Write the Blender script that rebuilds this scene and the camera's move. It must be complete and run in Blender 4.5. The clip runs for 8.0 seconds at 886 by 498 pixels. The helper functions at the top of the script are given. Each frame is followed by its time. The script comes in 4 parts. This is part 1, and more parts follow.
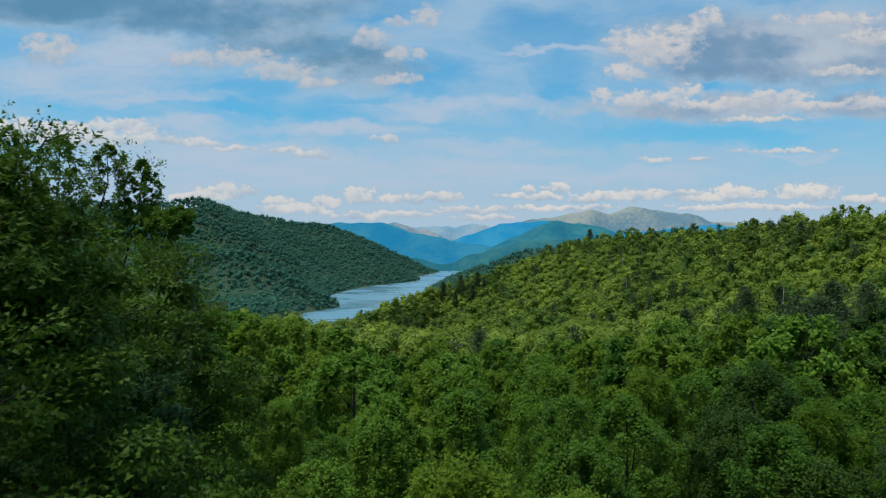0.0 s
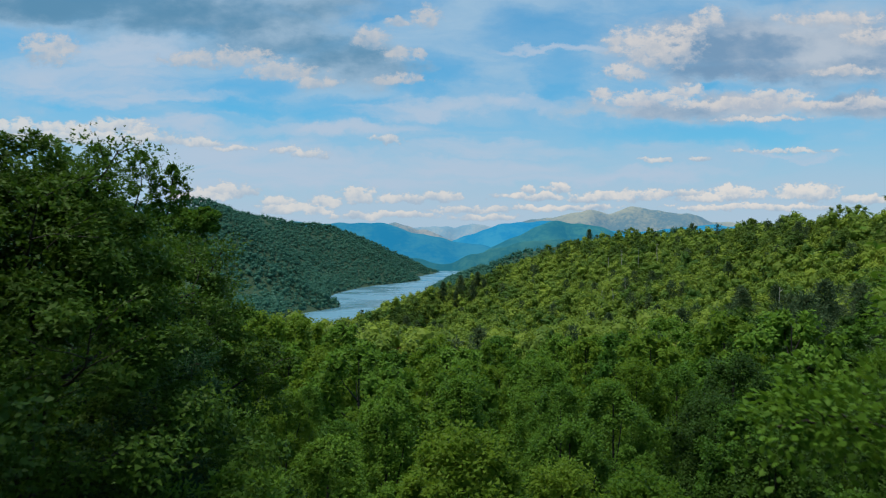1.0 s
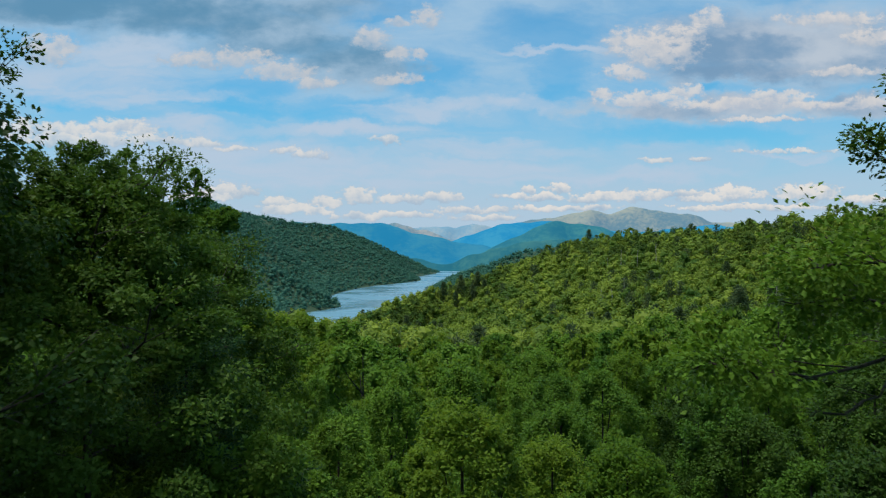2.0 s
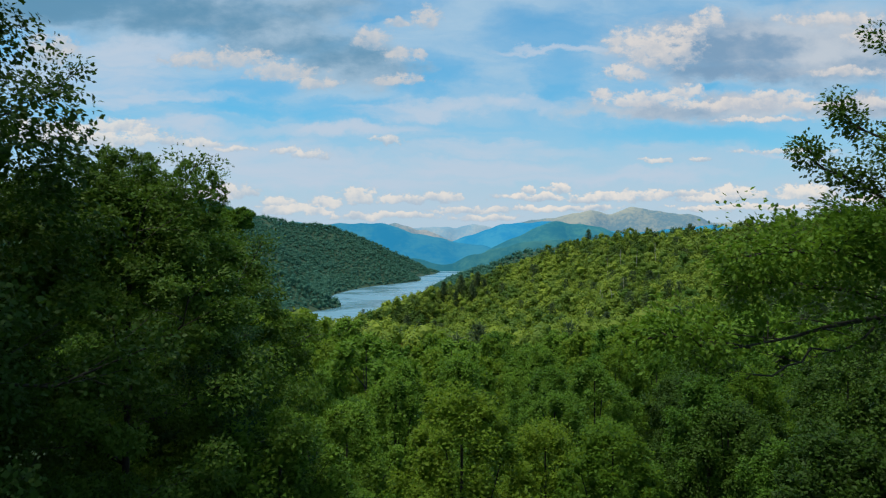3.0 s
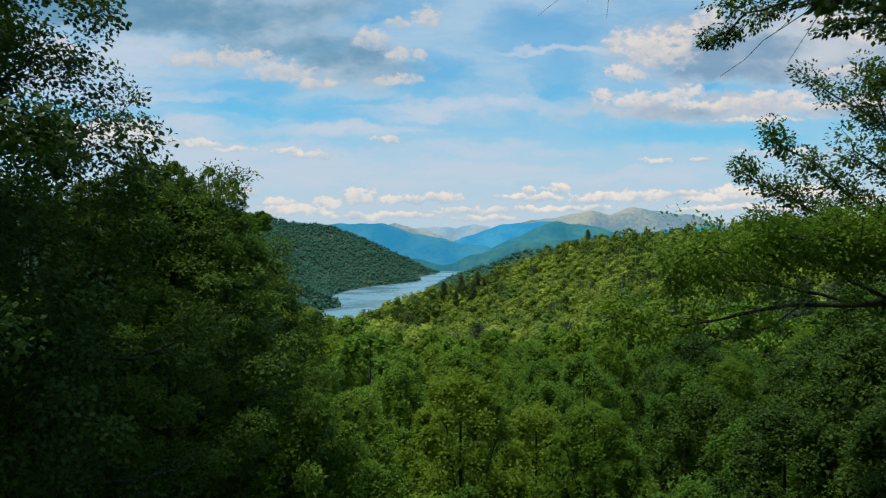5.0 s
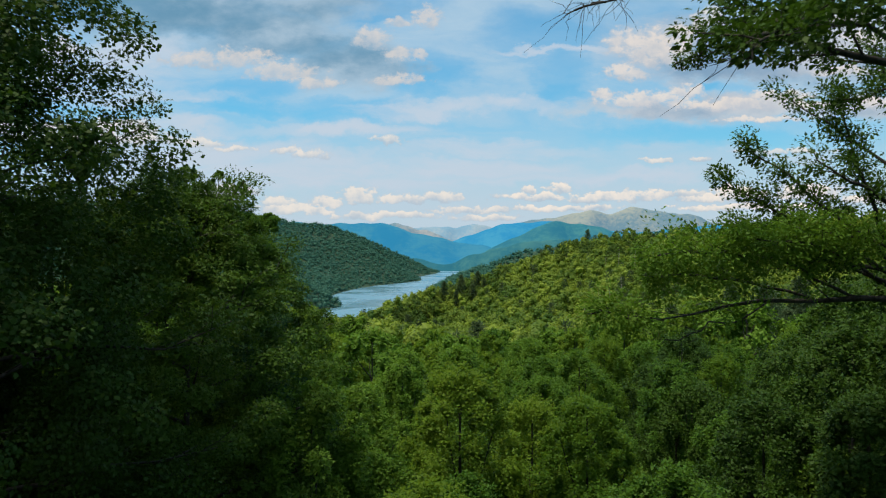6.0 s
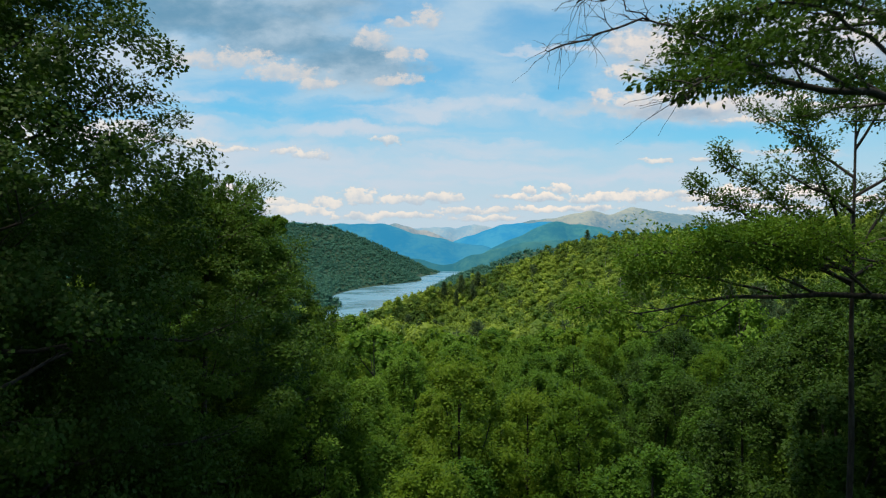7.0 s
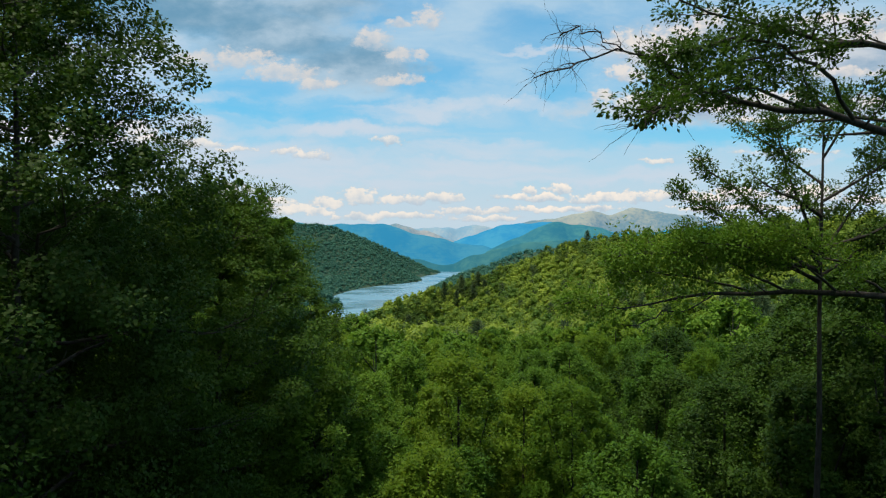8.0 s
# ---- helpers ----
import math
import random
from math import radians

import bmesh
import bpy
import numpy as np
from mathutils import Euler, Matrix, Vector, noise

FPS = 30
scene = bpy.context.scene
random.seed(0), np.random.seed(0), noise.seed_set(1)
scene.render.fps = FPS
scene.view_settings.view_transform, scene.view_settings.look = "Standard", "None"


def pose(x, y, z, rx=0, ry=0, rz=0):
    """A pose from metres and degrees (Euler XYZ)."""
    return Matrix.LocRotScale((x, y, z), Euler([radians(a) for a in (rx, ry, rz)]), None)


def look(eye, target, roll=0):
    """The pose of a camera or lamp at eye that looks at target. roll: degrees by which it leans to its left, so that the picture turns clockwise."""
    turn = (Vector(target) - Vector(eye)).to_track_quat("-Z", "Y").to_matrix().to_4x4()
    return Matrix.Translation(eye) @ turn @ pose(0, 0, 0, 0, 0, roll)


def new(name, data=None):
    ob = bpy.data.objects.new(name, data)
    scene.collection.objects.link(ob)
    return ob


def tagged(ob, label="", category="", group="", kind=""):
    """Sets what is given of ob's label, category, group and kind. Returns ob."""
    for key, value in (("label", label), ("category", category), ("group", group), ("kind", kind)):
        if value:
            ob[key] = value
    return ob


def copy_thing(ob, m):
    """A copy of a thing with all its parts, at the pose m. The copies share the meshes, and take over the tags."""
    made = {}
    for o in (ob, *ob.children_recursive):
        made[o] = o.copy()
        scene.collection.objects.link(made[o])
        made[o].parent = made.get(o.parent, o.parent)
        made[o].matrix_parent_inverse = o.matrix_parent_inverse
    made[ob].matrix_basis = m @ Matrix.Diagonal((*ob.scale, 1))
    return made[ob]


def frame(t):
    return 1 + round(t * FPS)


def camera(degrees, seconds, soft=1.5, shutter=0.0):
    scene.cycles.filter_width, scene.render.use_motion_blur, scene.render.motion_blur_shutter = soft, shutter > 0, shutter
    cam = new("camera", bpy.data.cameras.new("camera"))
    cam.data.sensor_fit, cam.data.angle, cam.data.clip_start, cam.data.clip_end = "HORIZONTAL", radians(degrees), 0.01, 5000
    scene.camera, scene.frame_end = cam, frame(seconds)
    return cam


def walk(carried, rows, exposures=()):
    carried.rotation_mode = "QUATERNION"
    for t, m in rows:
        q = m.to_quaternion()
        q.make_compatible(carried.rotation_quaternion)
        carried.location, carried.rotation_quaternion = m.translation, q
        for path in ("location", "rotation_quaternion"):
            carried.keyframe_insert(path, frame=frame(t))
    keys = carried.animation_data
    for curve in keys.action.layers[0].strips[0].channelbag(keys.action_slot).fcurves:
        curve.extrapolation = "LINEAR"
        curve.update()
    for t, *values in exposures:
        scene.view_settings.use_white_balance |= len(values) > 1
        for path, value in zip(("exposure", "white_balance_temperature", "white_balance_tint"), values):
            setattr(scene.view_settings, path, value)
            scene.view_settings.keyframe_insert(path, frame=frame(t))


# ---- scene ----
cam = camera(62.4, 8.0, 1.2, 0.5)
METRES, EYE, TILT, LEAN, TURN = 15.0, 70.0, 0.0, 0.0, 0.0
ROWS = [
    (0.0, 0.0, 0.0, 0.0, 0.0, 0.0, 0.0),
    (0.5, -0.0013, -0.0886, -0.0045, 0.01, 0.0, 0.01),
    (1.0, -0.0022, -0.1757, -0.0091, 0.01, 0.01, 0.02),
    (1.5, -0.0033, -0.2582, -0.0136, 0.02, 0.02, 0.02),
    (3.0, -0.0066, -0.4734, -0.0265, 0.04, 0.05, 0.03),
    (3.5, -0.0077, -0.5319, -0.0275, 0.04, 0.05, 0.04),
    (4.0, -0.0081, -0.5799, -0.0272, 0.05, 0.06, 0.03),
    (4.5, -0.0084, -0.6267, -0.0269, 0.04, 0.07, 0.04),
    (6.0, -0.0087, -0.7735, -0.0249, 0.06, 0.04, 0.02),
    (6.5, -0.0084, -0.8299, -0.0246, 0.07, 0.06, 0.03),
    (7.0, -0.0083, -0.889, -0.0241, 0.07, 0.07, 0.03),
    (7.5, -0.0079, -0.9502, -0.0234, 0.08, 0.08, 0.02),
    (8.0, -0.0081, -0.9992, -0.0237, 0.1, 0.09, -0.01),
]
EXPOSURES = [(0.0, -0.12, 6500, 10), (1.5, -0.05, 6500, 10), (3.0, 0.05, 6800, 11), (4.5, 0.09, 6950, 12), (6.0, 0.14, 7150, 12.5), (8.0, 0.24, 7250, 12.5)]
walk(cam, [(t, pose(0, 0, EYE, TILT, LEAN, TURN) @ pose(METRES * x, METRES * y, METRES * z, 90 + pitch, roll, yaw)) for t, x, y, z, yaw, pitch, roll in ROWS], EXPOSURES)

# ---- sky and sun ----
SUN_TO = Vector((-0.28, -0.10, 0.93)).normalized()
SUN_STRENGTH = 4.2
SKY_STRENGTH = 0.098


class Nodes:
    """Short forms for building a node tree."""

    def __init__(self, tree):
        self.tree = tree

    def put(self, kind, **values):
        node = self.tree.nodes.new(kind)
        for key, value in values.items():
            setattr(node, key, value)
        return node

    def join(self, socket, value):
        if isinstance(value, bpy.types.NodeSocket):
            self.tree.links.new(value, socket)
        else:
            socket.default_value = (*value, 1.0) if socket.type == "RGBA" and len(value) == 3 else value

    def maths(self, op, a, b=0.0, c=0.0, clamp=False):
        node = self.put("ShaderNodeMath", operation=op, use_clamp=clamp)
        for socket, value in zip(node.inputs, (a, b, c)):
            self.join(socket, value)
        return node.outputs[0]

    def vec(self, op, a, b=(0, 0, 0), out=0):
        node = self.put("ShaderNodeVectorMath", operation=op)
        self.join(node.inputs[0], a)
        self.join(node.inputs[1], b)
        return node.outputs[out]

    def mix(self, k, a, b):
        node = self.put("ShaderNodeMix", data_type="RGBA")
        for socket, value in ((node.inputs[0], k), (node.inputs[6], a), (node.inputs[7], b)):
            self.join(socket, value)
        return node.outputs[2]

    def span(self, value, lo, hi, to_lo=0.0, to_hi=1.0, smooth=True):
        node = self.put("ShaderNodeMapRange", interpolation_type="SMOOTHSTEP" if smooth else "LINEAR")
        for socket, v in zip(node.inputs, (value, lo, hi, to_lo, to_hi)):
            self.join(socket, v)
        return node.outputs[0]

    def noise(self, vector, scale, detail=4.0, rough=0.55, out=0, distort=0.0):
        node = self.put("ShaderNodeTexNoise")
        self.join(node.inputs["Vector"], vector)
        for key, v in (("Scale", scale), ("Detail", detail), ("Roughness", rough), ("Distortion", distort)):
            self.join(node.inputs[key], v)
        return node.outputs[out]


def srgb(r, g, b):
    return tuple((c / 255 / 12.92) if c < 10 else ((c / 255 + 0.055) / 1.055) ** 2.4 for c in (r, g, b))


world = bpy.data.worlds.new("sky")
world.use_nodes = True
W = Nodes(world.node_tree)
world.node_tree.nodes.clear()
way = W.put("ShaderNodeTexCoord").outputs["Generated"]
nishita = W.put("ShaderNodeTexSky", sky_type="NISHITA", sun_disc=False)
nishita.sun_elevation = math.asin(SUN_TO.z)
nishita.sun_rotation = math.atan2(SUN_TO.x, SUN_TO.y)
nishita.ozone_density = 2.5
parts_of = W.put("ShaderNodeSeparateXYZ")
W.join(parts_of.inputs[0], way)
sx, sy, sz = parts_of.outputs
ahead = W.maths("MAXIMUM", W.maths("ABSOLUTE", sy), 0.06)
u, v = W.maths("DIVIDE", sx, ahead), W.maths("DIVIDE", sz, ahead)
flat = W.put("ShaderNodeCombineXYZ")
W.join(flat.inputs[0], u)
W.join(flat.inputs[1], v)
uv = flat.outputs[0]
# a layer of cloud at one height, seen in perspective
high = W.maths("MAXIMUM", W.maths("ADD", sz, 0.07), 0.02)
deck = W.put("ShaderNodeCombineXYZ")
W.join(deck.inputs[0], W.maths("DIVIDE", sx, high))
W.join(deck.inputs[1], W.maths("DIVIDE", sy, high))
deck = deck.outputs[0]
ragged = W.noise(W.vec("MULTIPLY", uv, (1.0, 1.9, 1.0)), 9.0, 8.0, 0.62, out=1)
ragged = W.vec("MULTIPLY", W.vec("SUBTRACT", ragged, (0.5, 0.5, 0.5)), (0.17, 0.07, 0.0))
puffy = W.noise(uv, 34.0, 7.0, 0.62, out=1)
puffy = W.vec("MULTIPLY", W.vec("SUBTRACT", puffy, (0.5, 0.5, 0.5)), (0.030, 0.022, 0.0))
warped = W.vec("ADD", W.vec("ADD", uv, ragged), W.vec("MULTIPLY", puffy, (0.8, 0.8, 0.0)))
heaped = W.vec("ADD", W.vec("ADD", uv, W.vec("MULTIPLY", ragged, (0.16, 0.14, 0.0))), puffy)
# the side of each billow towards the sun
bulge = W.maths("SUBTRACT", W.noise(uv, 34.0, 7.0, 0.6), W.noise(W.vec("ADD", uv, (-0.006, 0.010, 0.0)), 34.0, 7.0, 0.6))
broad = W.maths("SUBTRACT", W.noise(uv, 11.0, 6.0, 0.55), W.noise(W.vec("ADD", uv, (-0.015, 0.028, 0.0)), 11.0, 6.0, 0.55))
crumb = W.maths("MULTIPLY_ADD", W.noise(W.vec("MULTIPLY", uv, (1.0, 1.4, 1.0)), 62.0, 6.0, 0.65), 4.2, -2.1)
billow = W.maths("ADD", W.maths("MULTIPLY", bulge, 3.0), W.maths("MULTIPLY", broad, 2.0))


def cloud(px, py, rx, ry, soft=0.0):
    """How much of a soft bank of cloud of that place and size lies in a direction."""
    off = W.vec("SUBTRACT", warped, ((px - 784) / 1295, (441 - py) / 1295, 0))
    off = W.vec("MULTIPLY", off, (1295 / rx, 1295 / ry, 0))
    return W.span(W.vec("DOT_PRODUCT", off, off, out=1), 1.7, soft)


def heap(px, py, rx, ry, soft=0.45):
    """A heaped cloud with a flat base: how much of it, and how much of its lit top, lies in a direction."""
    off = W.vec("SUBTRACT", heaped, ((px - 784) / 1295, (441 - py) / 1295, 0))
    off = W.vec("MULTIPLY", off, (1295 / rx, 1295 / ry, 0))
    y = W.vec("DOT_PRODUCT", off, (0, 1, 0), out=1)
    far = W.vec("MAXIMUM", off, W.vec("MULTIPLY", off, (-1, -1.35, 0)))
    mask = W.span(W.maths("ADD", W.vec("DOT_PRODUCT", far, far, out=1), crumb), 1.35, soft)
    return mask, W.maths("MULTIPLY", mask, W.span(W.maths("ADD", y, billow), -1.1, 0.9))


def most(masks):
    total = masks[0]
    for m in masks[1:]:
        total = W.maths("MAXIMUM", total, m)
    return total


def lay(under, clouds, amount, shade, lit, soft=0.45):
    made = [heap(*c, soft) for c in clouds]
    return W.mix(W.maths("MULTIPLY", most([m for m, _ in made]), amount), under, W.mix(most([k for _, k in made]), shade, lit))


sky_blue = W.vec("MULTIPLY", nishita.outputs[0], (SKY_STRENGTH * 0.28, SKY_STRENGTH * 1.28, SKY_STRENGTH * 1.55))
# high thin cloud drawn out into streaks
streak = W.noise(W.vec("MULTIPLY", W.vec("ADD", uv, W.vec("MULTIPLY", ragged, (0.5, 0.5, 0.0))), (2.4, 11.0, 1.0)), 2.2, 8.0, 0.6, distort=0.7)
veil = W.noise(W.vec("MULTIPLY", deck, (0.8, 0.55, 1.0)), 0.8, 7.0, 0.6, distort=0.6)
veil = W.span(W.maths("ADD", W.maths("MULTIPLY", veil, 0.55), W.maths("MULTIPLY", streak, 0.45)), 0.33, 0.63)
low = W.span(v, 0.27, 0.03)
veil = W.maths("MAXIMUM", W.maths("MULTIPLY", veil, 0.86), W.maths("MULTIPLY", low, W.span(streak, 0.25, 0.6, 0.72, 1.0)), clamp=True)
clear_sky = most([cloud(*c) for c in ((650, 20, 60, 30), (960, 60, 120, 40), (450, 155, 80, 20), (430, 185, 90, 12), (120, 165, 110, 20), (1000, 130, 60, 50), (1265, 158, 40, 10), (760, 130, 70, 40), (1240, 240, 200, 20), (620, 190, 90, 22))])
veil = W.maths("MULTIPLY", W.maths("MULTIPLY_ADD", veil, 0.72, 0.26, clamp=True), W.maths("SUBTRACT", 1.0, W.maths("MULTIPLY", clear_sky, 0.55)))
colour = W.mix(veil, sky_blue, srgb(166, 198, 223))
colour = W.mix(W.span(v, 0.17, 0.03, 0.0, 0.55), colour, srgb(184, 202, 219))
# broad pale streaks
pale = most([cloud(*c) for c in ((330, 262, 260, 22), (420, 300, 300, 18), (130, 140, 190, 34), (880, 262, 150, 18), (1390, 268, 100, 6), (990, 84, 110, 8), (930, 182, 90, 14), (270, 225, 230, 14), (560, 222, 200, 14), (230, 95, 110, 20), (250, 170, 140, 14), (740, 190, 120, 14), (420, 278, 300, 26), (480, 322, 320, 20), (760, 300, 320, 20), (1000, 310, 300, 14))])
colour = W.mix(W.maths("MULTIPLY", W.maths("MULTIPLY", pale, W.span(streak, 0.34, 0.6, 0.45, 1.0)), 0.82), colour, srgb(184, 202, 222))
# grey undersides
grey_tone = W.noise(W.vec("MULTIPLY", uv, (1.0, 1.8, 1.0)), 7.0, 7.0, 0.6)
grey = most([cloud(*c) for c in ((40, 4, 330, 46), (330, 22, 230, 58), (480, 60, 150, 52), (610, 105, 110, 44), (680, 130, 60, 26), (560, 10, 120, 30))])
deep = most([cloud(*c) for c in ((60, 5, 320, 36), (340, 34, 200, 40), (520, 84, 130, 36))])
colour = W.mix(W.maths("MULTIPLY", grey, 0.9), colour, W.mix(W.span(W.maths("ADD", grey_tone, W.maths("MULTIPLY", deep, -0.2)), 0.22, 0.62), srgb(88, 140, 174), srgb(160, 188, 211)))
grey = most([cloud(*c) for c in ((1330, 80, 250, 62), (1490, 90, 210, 74), (1340, 125, 220, 22), (1330, 192, 220, 20), (1520, 194, 120, 20), (1150, 192, 130, 18))])
deep = most([cloud(*c) for c in ((1380, 122, 220, 26), (1330, 85, 90, 22))])
colour = W.mix(W.maths("MULTIPLY", grey, 0.9), colour, W.mix(W.span(W.maths("ADD", grey_tone, W.maths("MULTIPLY", deep, -0.16)), 0.24, 0.6), srgb(118, 152, 184), srgb(188, 198, 210)))
# sunlit cloud
BRIGHT, DIM = srgb(224, 221, 217), srgb(166, 187, 207)
colour = lay(colour, ((85, 92, 52, 36), (70, 74, 22, 22), (118, 84, 26, 20), (350, 106, 70, 20), (420, 104, 80, 22), (500, 128, 70, 22), (560, 146, 52, 12), (655, 68, 38, 24), (752, 32, 30, 26), (705, 40, 24, 13), (700, 100, 30, 20), (738, 98, 20, 15), (700, 142, 60, 12)), 0.8, srgb(164, 184, 204), srgb(206, 205, 206), 0.05)
colour = lay(colour, ((1165, 88, 80, 46), (1110, 72, 40, 26), (1106, 126, 44, 20), (1252, 30, 34, 24), (1210, 62, 50, 26), (1480, 36, 110, 18), (1540, 70, 50, 24), (1500, 128, 80, 12)), 0.85, srgb(172, 186, 202), srgb(216, 213, 212), 0.05)
colour = lay(colour, ((1066, 166, 22, 13), (1140, 176, 85, 18), (1212, 162, 34, 16), (1370, 174, 70, 16), (1290, 186, 110, 14), (1540, 184, 60, 14), (1440, 188, 80, 10), (1350, 212, 90, 7)), 0.85, srgb(178, 190, 206), srgb(220, 216, 213), 0.2)
colour = lay(colour, ((20, 226, 60, 20), (75, 228, 44, 15), (130, 230, 50, 17), (205, 224, 52, 18), (248, 232, 34, 14), (150, 246, 180, 16), (330, 250, 70, 10), (505, 266, 26, 8), (548, 273, 44, 10), (410, 262, 50, 8), (686, 248, 30, 11), (1240, 282, 18, 5), (1160, 283, 30, 6), (1390, 267, 90, 6)), 0.82, DIM, BRIGHT, 0.25)
colour = lay(colour, ((402, 340, 56, 17), (350, 350, 60, 14), (490, 358, 30, 16), (520, 372, 70, 12), (578, 358, 32, 12), (627, 347, 38, 19), (690, 350, 34, 11), (730, 352, 26, 11), (780, 349, 40, 14), (845, 372, 80, 8), (860, 386, 60, 7), (680, 382, 110, 8)), 0.86, DIM, BRIGHT)
colour = lay(colour, ((932, 337, 14, 11), (985, 334, 24, 12), (940, 349, 70, 8), (1062, 349, 60, 12), (1142, 346, 44, 13), (1212, 343, 36, 12), (1250, 352, 60, 9), (1304, 346, 52, 17), (1424, 343, 64, 19), (1530, 353, 60, 12), (1000, 368, 110, 7), (1340, 368, 160, 7)), 0.9, DIM, srgb(230, 225, 219))
shell = W.put("ShaderNodeBackground")
W.join(shell.inputs[0], colour)
shell.inputs[1].default_value = 1.0
W.join(W.put("ShaderNodeOutputWorld").inputs[0], shell.outputs[0])
scene.world = world

sun = new("sun", bpy.data.lights.new("sun", "SUN"))
sun.data.energy, sun.data.angle, sun.data.color = SUN_STRENGTH, radians(18.0), (1.0, 0.93, 0.80)
sun.matrix_world = look(SUN_TO * 300, (0, 0, 0))


# ---- materials ----
def material(name):
    mat = bpy.data.materials.new(name)
    mat.use_nodes = True
    mat.node_tree.nodes.clear()
    return mat, Nodes(mat.node_tree)


def finish(n, shader):
    n.join(n.put("ShaderNodeOutputMaterial").inputs[0], shader)


def glossy_coat(n, colour, rough, metal=0.0, bump=None, strength=0.3, distance=0.02, ior=1.45, shine=0.5):
    p = n.put("ShaderNodeBsdfPrincipled")
    n.join(p.inputs["Base Color"], colour)
    n.join(p.inputs["Roughness"], rough)
    n.join(p.inputs["Metallic"], metal)
    n.join(p.inputs["IOR"], ior)
    n.join(p.inputs["Specular IOR Level"], shine)
    if bump is not None:
        b = n.put("ShaderNodeBump")
        b.inputs["Strength"].default_value, b.inputs["Distance"].default_value = strength, distance
        n.join(b.inputs["Height"], bump)
        n.join(p.inputs["Normal"], b.outputs[0])
    return p.outputs[0]


def leaf_material(name, dark, light, through_light=0.5, patch=0.05, gloss=0.6, per_tree=True):
    """Leaves that differ leaf by leaf, tree by tree and in broad patches, and let some light through."""
    mat, n = material(name)
    where = n.put("ShaderNodeNewGeometry")
    one = where.outputs["Random Per Island"]
    wide = n.noise(where.outputs["Position"], patch, 3.0, 0.6)
    tree = n.put("ShaderNodeObjectInfo").outputs["Random"] if per_tree else n.put("ShaderNodeAttribute", attribute_name="tone").outputs["Fac"]
    k = n.maths("ADD", n.maths("MULTIPLY", one, 0.10), n.maths("MULTIPLY", n.span(wide, 0.32, 0.68), 0.26))
    k = n.maths("ADD", k, n.maths("MULTIPLY", tree, 0.55))
    colour = n.mix(n.span(k, 0.1, 0.95, smooth=False), dark, light)
    body = glossy_coat(n, colour, gloss, shine=0.18)
    back = n.put("ShaderNodeBsdfTranslucent")
    n.join(back.inputs[0], n.mix(0.5, colour, tuple(1.2 * c for c in light)))
    both = n.put("ShaderNodeMixShader")
    n.join(both.inputs[0], through_light)
    n.join(both.inputs[1], body)
    n.join(both.inputs[2], back.outputs[0])
    finish(n, both.outputs[0])
    return mat


def bark_material(name, dark, light):
    mat, n = material(name)
    at = n.put("ShaderNodeTexCoord").outputs["Object"]
    grain = n.noise(n.vec("MULTIPLY", at, (1.0, 1.0, 0.18)), 14.0, 5.0, 0.65)
    lichen = n.noise(at, 1.3, 4.0, 0.6)
    colour = n.mix(n.span(n.maths("ADD", n.maths("MULTIPLY", grain, 0.6), n.maths("MULTIPLY", lichen, 0.4)), 0.36, 0.62), dark, light)
    finish(n, glossy_coat(n, colour, 0.9, bump=grain, strength=0.6, distance=0.03))
    return mat


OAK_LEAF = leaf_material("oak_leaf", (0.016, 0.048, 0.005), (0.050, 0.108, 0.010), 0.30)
MAPLE_LEAF = leaf_material("maple_leaf", (0.038, 0.110, 0.010), (0.127, 0.238, 0.019), 0.36)
BLUE_LEAF = leaf_material("blue_leaf", (0.012, 0.048, 0.016), (0.034, 0.098, 0.030), 0.32)
LIME_LEAF = leaf_material("lime_leaf", (0.022, 0.064, 0.007), (0.070, 0.140, 0.012), 0.34)
SPRING_LEAF = leaf_material("spring_leaf", (0.055, 0.135, 0.010), (0.162, 0.250, 0.020))
YOUNG_LEAF = leaf_material("young_leaf", (0.037, 0.106, 0.010), (0.120, 0.226, 0.019), 0.36)
NEEDLE = leaf_material("pine_needles", (0.040, 0.078, 0.030), (0.095, 0.138, 0.056), 0.28, gloss=0.7)
FAR_NEEDLE = leaf_material("far_pine_needles", (0.040, 0.076, 0.028), (0.095, 0.135, 0.054), 0.28, gloss=0.7, per_tree=False)
FAR_LEAF = leaf_material("far_woods_leaf", (0.041, 0.100, 0.013), (0.238, 0.312, 0.034), 0.30, 0.02, per_tree=False)
DARK_FAR_LEAF = leaf_material("far_oak_leaf", (0.036, 0.085, 0.013), (0.144, 0.210, 0.027), 0.3, 0.02, per_tree=False)
# distant haze is mixed into this leaf colour as blue-green
HAZY_RIDGE_LEAF = leaf_material("hazy_ridge_leaf", (0.027, 0.108, 0.074), (0.060, 0.172, 0.116), 0.35, 0.008, per_tree=False)
RUST_LEAF = leaf_material("russet_leaf", (0.09, 0.05, 0.02), (0.16, 0.085, 0.03))
BARK = bark_material("bark", (0.012, 0.010, 0.008), (0.048, 0.043, 0.036))
DEAD_WOOD = bark_material("bleached_wood", (0.20, 0.18, 0.15), (0.46, 0.43, 0.38))

SOIL, n = material("forest_floor")
at = n.put("ShaderNodeTexCoord").outputs["Object"]
mottle = n.maths("ADD", n.maths("MULTIPLY", n.noise(at, 0.9, 6.0, 0.65), 0.6), n.maths("MULTIPLY", n.noise(at, 0.03, 4.0, 0.6), 0.4))
finish(n, glossy_coat(n, n.mix(n.span(mottle, 0.38, 0.62), (0.012, 0.036, 0.016), (0.030, 0.066, 0.030)), 0.95, bump=mottle, strength=0.8, distance=0.3))

